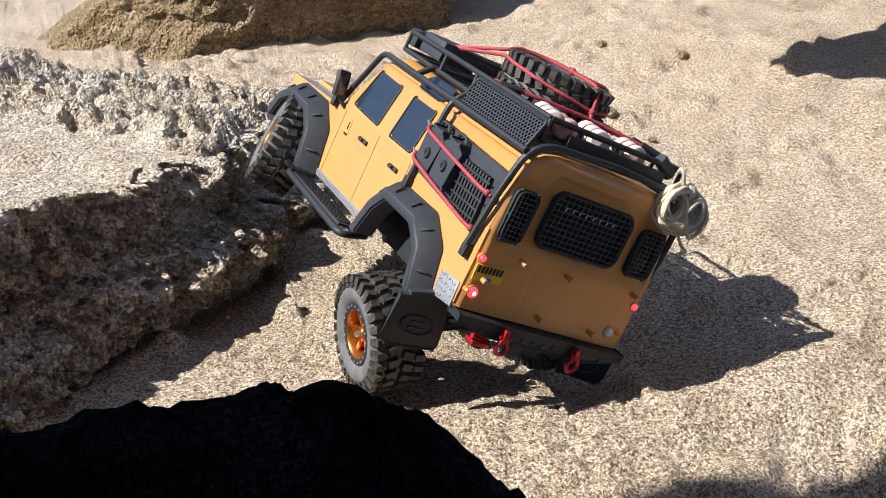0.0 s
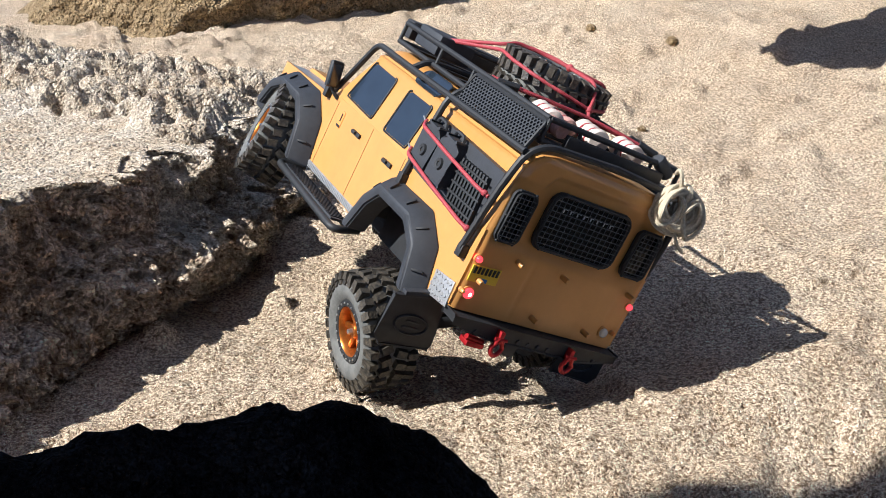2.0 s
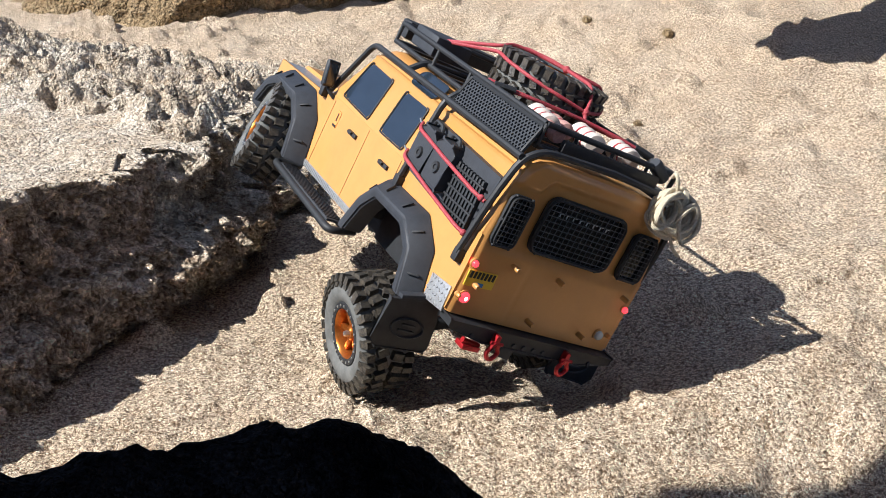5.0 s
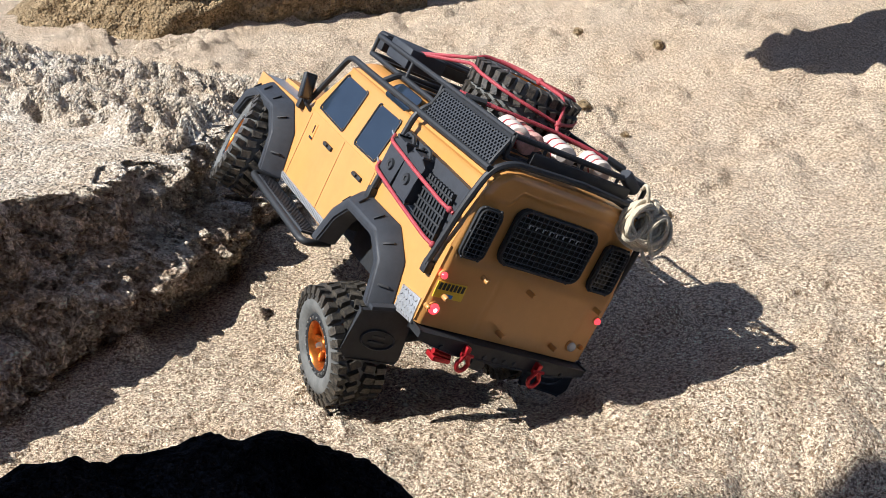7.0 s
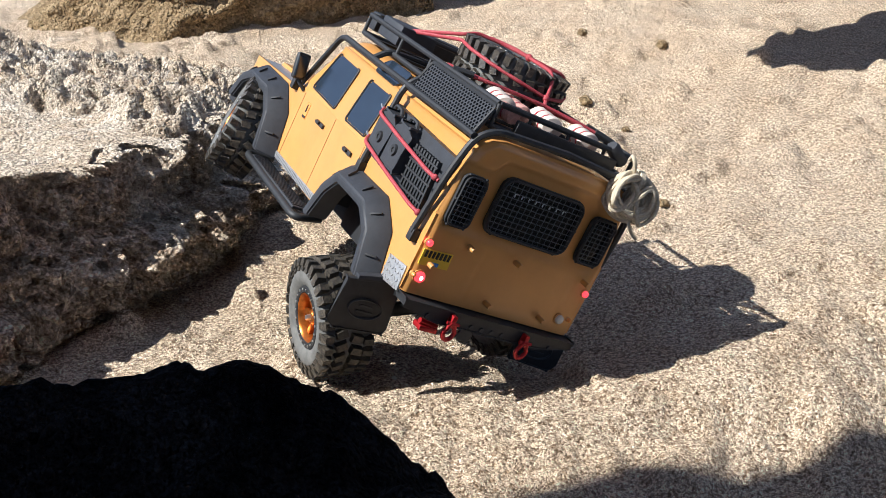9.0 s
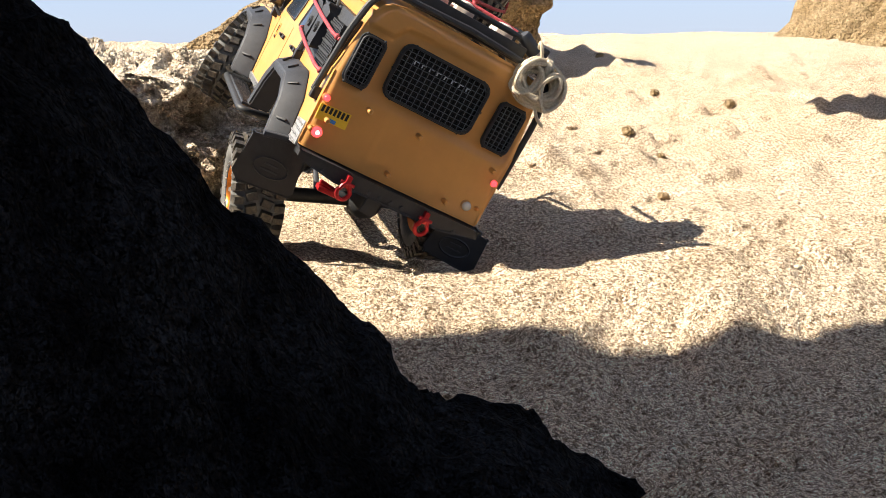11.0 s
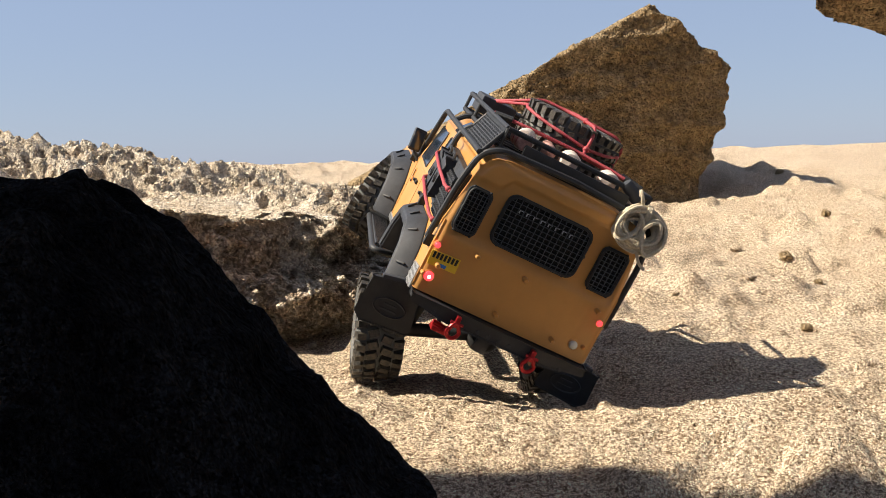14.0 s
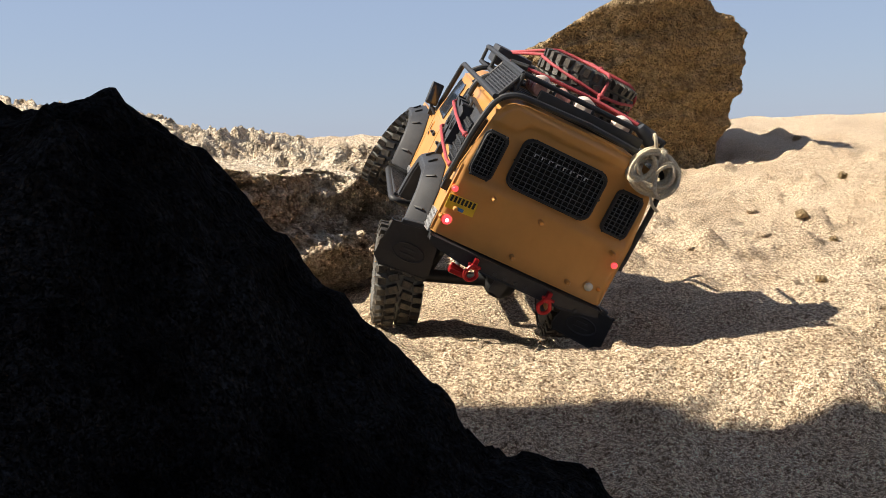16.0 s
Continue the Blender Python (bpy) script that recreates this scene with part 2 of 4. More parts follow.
# how far in and how high the face goes: undercut foot, bulging lip, hollow, overhanging rim
FACE = [(0.085, -0.06), (0.075, 0.0), (0.025, 0.024), (-0.012, 0.052), (0.002, 0.078), (0.045, 0.092), (0.078, 0.105), (0.088, 0.13), (0.084, 0.158), (0.098, 0.172), (0.13, 0.174)]


def build_ledge():
    foot = np.array(FOOT)
    run = np.concatenate([[0], np.cumsum(np.hypot(*np.diff(foot, axis=0).T))])
    # finer steps where the camera looks
    u = np.concatenate([np.arange(0, 0.9, 0.02), np.arange(0.9, 2.75, 0.0045), np.arange(2.75, run[-1], 0.02)])
    fx, fy = np.interp(u, run, foot[:, 0]), np.interp(u, run, foot[:, 1])
    face = np.array(FACE)
    frun = np.concatenate([[0], np.cumsum(np.hypot(*np.diff(face, axis=0).T))])
    v = np.concatenate([np.arange(0, frun[-1], 0.005), frun[-1] + np.arange(0, 1.25, 0.0065), frun[-1] + 1.25 + np.arange(0, 0.6, 0.03)])
    d, h = np.interp(v, frun, face[:, 0]), np.interp(v, frun, face[:, 1])
    d = d + np.maximum(v - frun[-1], 0)
    D, FX = np.meshgrid(d, fx, indexing="ij")
    H, FY = np.meshgrid(h, fy, indexing="ij")
    onface = (v <= frun[-1])[:, None] * np.ones_like(D)
    # the rim comes forward where the front wheel leans on it
    near = np.exp(-((FX + 0.02) / 0.07) ** 2)
    near = np.maximum(near, 0.95 * smooth(0.05, 0.13, -FX))
    D = np.where(onface > 0, D * (1 - 0.5 * near), D - 0.065 * near)
    # farther along, the face stands upright over a low foot
    upright = np.interp(H, [-0.06, 0.0, 0.02, 0.045, 0.06, 0.1, 0.15, 0.174], [0.015, 0.002, -0.002, 0.012, 0.054, 0.07, 0.064, 0.068])
    D = np.where(onface > 0, D + (upright - D) * smooth(0.17, 0.29, -FX), D)
    X, Y = FX + INWARD[0] * D, FY + INWARD[1] * D
    p = np.stack([X, Y, 0 * X], -1).reshape(-1, 3)
    crest = np.interp(X, [-1.2, -0.9, -0.57, -0.3, -0.1, 0.17, 0.45], [0.36, 0.325, 0.272, 0.234, 0.195, 0.172, 0.15])
    crest_y = 1.45 + (0.15 * fbm(p, 2.3, 2, 37)).reshape(X.shape)
    up = smooth(0.0, 1.0, np.clip((Y - 0.4) / (crest_y - 0.4), 0, 1))
    Z = H * np.interp(FX, [-0.8, -0.45, -0.24, -0.12, 0.1, 0.6], [1.2, 1.17, 1.12, 1.0, 0.96, 0.75]) * np.interp(FX, [0.3, 0.5, 0.62], [1.0, 0.35, -0.4])
    Z = Z + np.where(onface > 0, 0, (crest - 0.172) * up) - smooth(0.0, 0.45, Y - crest_y) * 0.3 * (1 - onface)
    V = np.stack([X, Y, Z], -1).reshape(-1, 3)
    jag = smooth(0.0, 0.12, Y - (0.34 + 0.42 * np.clip((-0.03 - X) / 0.2, 0, 1)) + 0.1 * fbm(p, 6, 3, 39).reshape(X.shape)).ravel() * (1 - onface.ravel())
    jag = np.maximum(jag, 0.8 * smooth(-0.06, 0.02, X).ravel() * (1 - onface.ravel()))
    f = onface.ravel()
    r = fbm(V, 9, 3, 41, 0.5, ridged=True)
    r2 = fbm(V, 24, 2, 47, 0.5, ridged=True)
    r3 = fbm(V, 90, 2, 49, 0.6, ridged=True)
    holes = np.maximum(fbm(V, 38, 2, 45, 0.5) - 0.02, 0)
    top = 1 - f
    V[:, 2] += jag * (0.03 * r + 0.021 * r2 + 0.005 * r3 - 0.17 * holes) + top * (0.010 * fbm(V, 7, 3, 51) + 0.0045 * fbm(V, 34, 3, 53) + 0.003 * fbm(V, 90, 2, 55))
    out = f * (0.022 * fbm(V, 8, 3, 57) + 0.019 * r2 + 0.009 * r3 - 0.04 * holes - 0.045 * np.maximum(fbm(V, 75, 2, 46, 0.5) - 0.05, 0)) * smooth(0.0, 0.03, V[:, 2] + 0.03)
    V[:, 0] += 0.64 * out + (jag * 0.014 + f * 0.008) * fbm(V + 5, 26, 3, 61)
    V[:, 1] += -0.77 * out + (jag * 0.014 + f * 0.008) * fbm(V + 9, 26, 3, 67)
    V[:, 2] += f * 0.008 * fbm(V, 30, 3, 69)
    me = grid_mesh("rock_ledge", V, len(v), len(u), LEDGE)
    me.flip_normals()
    me.materials.append(LEDGEFACE)
    blot = fbm(V, 14, 3, 73)
    crust = (f > 0) & (V[:, 2] < 0.163 + 0.03 * blot) & (FX.ravel() + 0.16 * blot < -0.07)
    me.polygons.foreach_set("material_index", crust.reshape(len(v), len(u))[:-1, :-1].ravel().astype(np.int32))
    ob = new("rock_ledge", me)
    tagged(ob, "pale pitted limestone ledge with a sandy top and jagged crest", "rock ledge", kind="structure")


build_ledge()


def boulder(name, centre, radii, seed, material, label, lumps=0.2, jag=0.05, shear=(0, 0), turn=0.0, rows=110, cols=180, ball=1.0, cuts=()):
    """A rock: a ball cut by planes, sheared and roughened at three scales. Its foot lies under the ground."""
    th = np.linspace(0.001, math.pi - 0.001, rows)
    ph = np.linspace(0, 2 * math.pi, cols, endpoint=False)
    T, P = np.meshgrid(th, ph, indexing="ij")
    D = np.stack([np.sin(T) * np.cos(P), np.sin(T) * np.sin(P), np.cos(T)], -1).reshape(-1, 3)
    rad = np.full(len(D), ball)
    for nx, ny, nz, dist in cuts:
        nv = np.array([nx, ny, nz]) / math.sqrt(nx * nx + ny * ny + nz * nz)
        dot = D @ nv
        rad = np.where(dot > 1e-3, np.minimum(rad, dist / np.maximum(dot, 1e-3)), rad)
    rad = rad + lumps * fbm(D + seed, 1.3, 3, seed) + jag * fbm(D + seed, 5, 4, seed + 5, 0.6, ridged=True) + 0.22 * jag * fbm(D + seed, 19, 3, seed + 9)
    V = D * rad[:, None] * np.array(radii)
    V[:, 0] += shear[0] * V[:, 2]
    V[:, 1] += shear[1] * V[:, 2]
    c, s = math.cos(radians(turn)), math.sin(radians(turn))
    V = np.stack([c * V[:, 0] - s * V[:, 1], s * V[:, 0] + c * V[:, 1], V[:, 2]], -1)
    me = grid_mesh(name, V, rows, cols, material, wrap=True)
    me.flip_normals()
    ob = new(name, me)
    ob.location = centre
    return tagged(ob, label, "rock")


boulder("boulder", (0.555, 2.55, 0.395), (0.62, 0.5, 0.42), 3, BOULDER, "ochre sandstone boulder leaning on the sand, one side undercut", 0.06, 0.075, (0.27, 0), 0, 240, 380, 1.35,
        cuts=((0, -1, -0.1, 0.85), (-0.68, 0, 0.73, 0.41), (0.675, 0, 0.738, 0.7), (1, 0, 0.03, 0.7), (-0.73, -0.68, 0.15, 0.82), (0, 1, 0, 0.9), (0, 0, -1, 0.75)))
boulder("boulder", (3.66, 3.57, 0.08), (1.25, 0.7, 1.4), 8, BOULDER, "large ochre sandstone boulder at the edge of the sand", 0.08, 0.06, (0.0, 0), 0,
        cuts=((-0.7, -0.05, 0.7, 0.55), (0, -1, 0, 0.8)))
tagged(boulder("overhanging_rock", (2.12, 0.9, 1.003), (1.51, 0.4, 0.66), 12, BOULDER, "brown sandstone lobe hanging from the rock roof", 0.04, 0.06, (0.3, 0), 0, cols=300), kind="structure")
for px, py, seed in ((-2.75, -1.65, 31), (1.1, -1.85, 33)):
    tagged(boulder("rock_pillar", (px, py, 0.8), (0.35, 0.3, 1.15), seed, BOULDER, "brown sandstone pillar holding up the rock roof", 0.25, 0.12), kind="structure")
tagged(boulder("rock_pillar", (4.1, 1.2, 0.7), (0.8, 0.8, 1.5), 15, BOULDER, "brown sandstone pillar under the hanging rock", 0.2, 0.12), kind="structure")


def build_front_rock():
    """The dark rock close to the camera: a ridge that falls away to the right."""
    fx, fy = np.arange(-0.95, 0.4, 0.004), np.arange(-1.02, -0.2, 0.004)
    X, Y = np.meshgrid(fx, fy)
    p = np.stack([X, Y, np.zeros_like(X)], -1).reshape(-1, 3)
    n1 = fbm(p, 7, 3, 71).reshape(X.shape)
    # two crests, one behind the other, both falling away to the right
    Z = np.full_like(X, -0.15)
    for line, front, back, xs, zs in (
            ([-0.67, -0.66, -0.61, -0.57, -0.55], 0.3, 0.17, [-0.95, -0.4, -0.24, -0.18, -0.14, -0.1, -0.06, -0.02, 0.02, 0.06, 0.1, 0.14, 0.18, 0.22, 0.3, 0.4], [0.14, 0.185, 0.2, 0.208, 0.219, 0.229, 0.19, 0.141, 0.093, 0.046, 0.004, -0.003, -0.034, -0.066, -0.1, -0.14]),
            ([-0.49] * 5, 0.22, 0.2, [-0.95, -0.5, -0.3, -0.25, -0.2, -0.16, -0.13, -0.1, -0.08, -0.055, -0.03, 0.0, 0.05, 0.1, 0.4], [0.17, 0.222, 0.234, 0.234, 0.229, 0.228, 0.222, 0.208, 0.193, 0.165, 0.132, 0.088, 0.018, -0.05, -0.15])):
        top, crest_y = np.interp(X, xs, zs), np.interp(X, [-0.2, -0.1, -0.04, 0.0, 0.1], line)
        across = (Y - crest_y - 0.012 * n1) / np.where(Y > crest_y, back, front)
        Z = np.maximum(Z, (top + 0.15) * np.clip(1 - np.abs(across) ** 1.7, 0, 1) - 0.15)
    Z = Z + 0.007 * n1
    V = np.stack([X, Y, Z], -1).reshape(-1, 3)
    V[:, 2] += 0.016 * fbm(V, 15, 4, 77, 0.6, ridged=True) - 0.004 + 0.004 * fbm(V, 55, 3, 79, 0.6)
    V[:, 0] += 0.008 * fbm(V, 30, 3, 81)
    V[:, 1] += 0.008 * fbm(V, 30, 3, 85)
    ob = new("foreground_rock", grid_mesh("foreground_rock", V, len(fy), len(fx), SHADEDROCK))
    tagged(ob, "dark rough rock before the sand, its deep shade put into the colour", "rock")


build_front_rock()


def build_roof():
    """The rock roof over the camera that shades the sand before the truck."""
    ux, uy = np.linspace(-3.1, 1.1, 260), np.linspace(-2.3, 0.0, 80)
    X, Y = np.meshgrid(ux, uy)
    edge = -0.09 + np.interp(X + 1.448, [-3, -0.6, -0.46, -0.38, -0.32, -0.1, 0.05, 0.1, 0.145, 0.17, 0.22, 0.29, 0.35, 0.41, 0.48, 0.57, 0.63, 1.0, 2.5], [0.25, 0.15, 0.05, -0.1, -0.25, -0.255, -0.248, -0.246, -0.252, -0.272, -0.287, -0.281, -0.281, -0.267, -0.252, -0.234, -0.222, -0.19, -0.1]) + 0.004 * np.sin(X * 61)
    Y = -2.3 + (Y + 2.3) / 2.3 * (edge + 2.3)
    p = np.stack([X, Y, np.zeros_like(X)], -1).reshape(-1, 3)
    low = 1.6 + 0.1 * fbm(p, 1.5, 4, 91).reshape(X.shape) * smooth(0, 0.4, edge - Y)
    V = np.stack([X, Y, low], -1).reshape(-1, 3)
    W = np.stack([X, Y + 0.02, low + 0.06 + 0.5 * smooth(0, 1.5, edge - Y)], -1).reshape(-1, 3)
    me = grid_mesh("rock_roof", np.concatenate([V.reshape(80, 260, 3), W.reshape(80, 260, 3)[::-1]], 0).reshape(-1, 3), 160, 260, BOULDER)
    tagged(new("rock_roof", me), "brown rock roof of the shallow cave", "rock", kind="structure")


build_roof()


# ---- mesh helpers ----


def part(name, bm, material, parent, label="", sharp=False):
    """Links a bmesh as one mesh object under a thing or part."""
    me = bpy.data.meshes.new(name)
    bmesh.ops.recalc_face_normals(bm, faces=bm.faces)
    bm.to_mesh(me)
    bm.free()
    for poly in me.polygons:
        poly.use_smooth = not sharp
    if not sharp:
        me.set_sharp_from_angle(angle=radians(38))
    me.materials.append(material)
    ob = new(name, me)
    ob.parent = parent
    return tagged(ob, label)


def box(bm, c, size, bevel=0.0, turn=None):
    m = Matrix.Translation(c) @ (turn or Matrix()) @ Matrix.Diagonal((*size, 1))
    made = bmesh.ops.create_cube(bm, size=1, matrix=m)["verts"]
    if bevel > 0:
        edges = {e for v in made for e in v.link_edges}
        bmesh.ops.bevel(bm, geom=list(edges), offset=bevel, segments=2, affect="EDGES", profile=0.6)
    return bm


def boxed(c, size, bevel=0.0, turn=None):
    return box(bmesh.new(), c, size, bevel, turn)


def tube(bm, points, r, sides=8, closed=False):
    """A round bar along points."""
    pts = [Vector(p) for p in points]
    n, rings, up = len(pts), [], None
    for i, p in enumerate(pts):
        a = pts[(i - 1) % n] if closed or i else p
        b = pts[(i + 1) % n] if closed or i < n - 1 else p
        d = (b - a).normalized()
        if up is None:
            up = d.orthogonal().normalized()
        up = (up - d * up.dot(d)).normalized()
        side = d.cross(up)
        rings.append([bm.verts.new(p + r * (math.cos(k * 2 * math.pi / sides) * up + math.sin(k * 2 * math.pi / sides) * side)) for k in range(sides)])
    for i in range(n if closed else n - 1):
        a, b = rings[i], rings[(i + 1) % n]
        for k in range(sides):
            bm.faces.new((a[k], a[(k + 1) % sides], b[(k + 1) % sides], b[k]))
    if not closed:
        bm.faces.new(rings[0][::-1])
        bm.faces.new(rings[-1])
    return bm


def bent(points, r=0.008, steps=5):
    """Points with their corners rounded."""
    pts = [Vector(p) for p in points]
    out = [pts[0]]
    for a, b, c in zip(pts, pts[1:], pts[2:]):
        p = b + (a - b).normalized() * min(r, (a - b).length * 0.45)
        q = b + (c - b).normalized() * min(r, (c - b).length * 0.45)
        for k in range(steps + 1):
            t = k / steps
            out.append((1 - t) ** 2 * p + 2 * t * (1 - t) * b + t * t * q)
    return out + [pts[-1]]


def lathe(bm, profile, sides=40, axis_y=True):
    """Turns (radius, along) pairs round the y axis."""
    rings = []
    for r, h in profile:
        rings.append([bm.verts.new((r * math.cos(2 * math.pi * k / sides), h, r * math.sin(2 * math.pi * k / sides))) for k in range(sides)])
    for a, b in zip(rings, rings[1:]):
        for k in range(sides):
            bm.faces.new((a[k], a[(k + 1) % sides], b[(k + 1) % sides], b[k]))
    return bm


def slab(bm, outline, axis_name, at, thick):
    """A plate: an outline in two axes, from at to at + thick along the third."""
    def place(u, v, w):
        return {"x": (w, u, v), "y": (u, w, v), "z": (u, v, w)}[axis_name]
    a = [bm.verts.new(place(u, v, at)) for u, v in outline]
    b = [bm.verts.new(place(u, v, at + thick)) for u, v in outline]
    fa = bm.faces.new(a)
    fb = bm.faces.new(b[::-1])
    n = len(a)
    for k in range(n):
        bm.faces.new((a[k], a[(k + 1) % n], b[(k + 1) % n], b[k]))
    bmesh.ops.triangulate(bm, faces=[fa, fb])
    return bm


def rounded(u0, v0, u1, v1, r, steps=4):
    """The outline of a rectangle with round corners."""
    out = []
    for cu, cv, a0 in ((u1 - r, v1 - r, 0), (u0 + r, v1 - r, 90), (u0 + r, v0 + r, 180), (u1 - r, v0 + r, 270)):
        for k in range(steps + 1):
            a = radians(a0 + 90 * k / steps)
            out.append((cu + r * math.cos(a), cv + r * math.sin(a)))
    return out


def ring_plate(bm, outer, inner, axis_name, at, thick):
    """A frame between two outlines with the same number of points."""
    def place(u, v, w):
        return {"x": (w, u, v), "y": (u, w, v), "z": (u, v, w)}[axis_name]
    n = len(outer)
    rings = [[bm.verts.new(place(u, v, w)) for u, v in line] for line, w in ((outer, at), (outer, at + thick), (inner, at + thick), (inner, at))]
    for i in range(4):
        a, b = rings[i], rings[(i + 1) % 4]
        for k in range(n):
            bm.faces.new((a[k], a[(k + 1) % n], b[(k + 1) % n], b[k]))
    return bm


def ball(bm, c, r, squash=(1, 1, 1), u=12, v=8):
    bmesh.ops.create_uvsphere(bm, u_segments=u, v_segments=v, radius=r, matrix=Matrix.Translation(c) @ Matrix.Diagonal((*squash, 1)))
    return bm


def empty(name, m, label, category, group=""):
    ob = new(name)
    ob.matrix_world = m
    ob.empty_display_size = 0.05
    return tagged(ob, label, category, group)


WIRE = mat("black_coated_wire", (0.06, 0.06, 0.06), 0.3, vary=0.3, scale=300.0)

# ---- the truck ----
# its own axes: x forward, y to its left, z up
BODY = Matrix(((-0.0718, -0.8789, 0.4716, 0.0980), (0.9795, -0.1516, -0.1332, 0.0064), (0.1886, 0.4523, 0.8717, 0.0105), (0, 0, 0, 1)))

truck = empty("model_truck", BODY, "tan-orange scale model off-road truck, nose up against the ledge", "model truck")

W = 0.1          # half the body's width
XR, XF = -0.115, 0.405
BOTTOM, BELT, GUTTER, ROOF = 0.096, 0.172, 0.236, 0.2535


def arch(cx, top, half, low, n=1):
    """The wheel arch's corners, front to back, squared like the flares."""
    return [(cx + half, low), (cx + half * 0.82, top - 0.022), (cx + half * 0.5, top), (cx - half * 0.45, top), (cx - half * 0.8, top - 0.02), (cx - half, low)]


def side_panel(sign):
    """The body side below the belt, column by column, with its wheel arches left open."""
    low = [(XR + 0.002, BOTTOM + 0.002)] + arch(0.005, 0.143, 0.073, 0.09)[::-1] + [(0.095, 0.083), (0.24, 0.086)] + arch(0.322, 0.152, 0.07, 0.092)[::-1] + [(XF, 0.095)]
    high = [(XR + 0.002, BELT), (0.248, BELT), (0.262, 0.166), (XF, 0.160)]
    xs = sorted({x for x, z in low + high})
    lo = np.interp(xs, [x for x, z in low], [z for x, z in low])
    hi = np.interp(xs, [x for x, z in high], [z for x, z in high])
    bm = bmesh.new()
    rows = []
    for x, a, b in zip(xs, lo, hi):
        rows.append([bm.verts.new((x, sign * y, z)) for y, z in ((W - 0.003, a), (W, a), (W, b), (W - 0.003, b))])
    for a, b in zip(rows, rows[1:]):
        for k in range(4):
            bm.faces.new((a[k], a[(k + 1) % 4], b[(k + 1) % 4], b[k]))
    bm.faces.new(rows[0])
    bm.faces.new(rows[-1][::-1])
    return bm


for sign in (1, -1):
    part("side_panel", side_panel(sign), PAINT, truck)

# cabin above the belt: one shell, its front slanted as the windscreen
sec = [(W - 0.0005, BELT), (W - 0.004, 0.2), (W - 0.008, GUTTER - 0.004), (W - 0.0065, GUTTER), (W - 0.0095, GUTTER + 0.001), (W - 0.013, 0.2435), (W - 0.021, 0.249), (W - 0.035, 0.2522), (0.03, ROOF), (0, ROOF + 0.0005)]
sec = sec + [(-y, z) for y, z in sec[-2::-1]]
bm = bmesh.new()
xs = [XR + 0.003, -0.05, 0.02, 0.09, 0.15, None]
rings = []
for x in xs:
    rings.append([bm.verts.new((x if x is not None else 0.247 - (z - BELT) * 0.68, y, z)) for y, z in sec])
for a, b in zip(rings, rings[1:]):
    for k in range(len(sec) - 1):
        bm.faces.new((a[k], a[k + 1], b[k + 1], b[k]))
f1 = bm.faces.new(rings[0])
f2 = bm.faces.new(rings[-1][::-1])
part("cabin", bm, PAINT, truck)

# rear wall with its pressed relief
NY, NZ = 81, 66
ys, zs = np.linspace(-1, 1, NY), np.linspace(0, 1, NZ)
U, Vv = np.meshgrid(ys, zs)
Zr = BOTTOM + (0.2515 - BOTTOM) * Vv
half = np.interp(Zr, [BOTTOM, BELT, 0.2, 0.228, 0.238, 0.245, 0.249, 0.2515], [W, W, W - 0.003, W - 0.007, W - 0.0105, W - 0.017, W - 0.025, W - 0.04])
Yr = U * half
lift = 0.0045 * smooth(0.0, 0.006, np.minimum(half - np.abs(Yr), 0.2515 - Zr))
step_top = 0.2235 + 0.0125 * (1 - smooth(0.055, 0.066, np.abs(Yr)))
lift = lift - 0.0035 * smooth(-0.0025, 0.0025, step_top - Zr) * (1 - smooth(0.089, 0.094, np.abs(Yr))) * smooth(0.158, 0.17, Zr)
lift = lift + 0.0008 * (1 - smooth(0.0006, 0.0014, np.abs(np.abs(Yr + 0.02) - 0.054))) * (1 - smooth(0.16, 0.165, Zr)) * -1
V = np.stack([XR + 0.0035 - lift, Yr, Zr], -1).reshape(-1, 3)
rear = new("rear_panel", grid_mesh("rear_panel", V, NZ, NY, PAINT))
rear.data.flip_normals()
rear.parent = truck

# bonnet, wings and nose
bm = bmesh.new()
slab(bm, [(0.245, BELT - 0.001), (0.4, 0.164), (0.408, 0.156), (0.408, 0.11), (0.245, 0.11)], "y", -0.068, 0.136)
part("bonnet", bm, PAINT, truck)
for sign in (1, -1):
    bm = slab(bmesh.new(), [(0.25, BELT - 0.006), (XF, 0.159), (XF, 0.15), (0.25, 0.16)], "y", sign * 0.066, sign * 0.033)
    part("wing_top", bm, TREAD, truck, "bright chequer-plate wing top")
bm = boxed((0.41, 0, 0.125), (0.006, 0.16, 0.062), 0.002)
part("grille", bm, BLACK, truck, "black grille")
bm = boxed((0.43, 0, 0.098), (0.03, 0.2, 0.022), 0.004)
part("front_bumper", bm, BLACK, truck, "black front bumper")

# dark inside of the arches and the frame under the body
for kind, at, size in (("floor_pan", (0.16, 0, 0.115), (0.52, 0.12, 0.05)), ("rear_crossmember", (-0.092, 0, 0.118), (0.036, 0.19, 0.04)),
                       ("sill_block", (0.165, 0, 0.118), (0.14, 0.19, 0.05)), ("arch_roof", (0.005, 0, 0.158), (0.16, 0.192, 0.012)), ("arch_roof", (0.322, 0, 0.153), (0.15, 0.186, 0.01))):
    part(kind, boxed(at, size, 0.002), BLACK, truck, "black underbody plastic")
for sign in (1, -1):
    part("inner_arch", boxed((0.005, sign * 0.068, 0.118), (0.165, 0.004, 0.085), 0.001), BLACK, truck, "black inner wheel arch")
    part("inner_arch", boxed((0.322, sign * 0.064, 0.118), (0.15, 0.004, 0.075), 0.001), BLACK, truck, "black inner wheel arch")
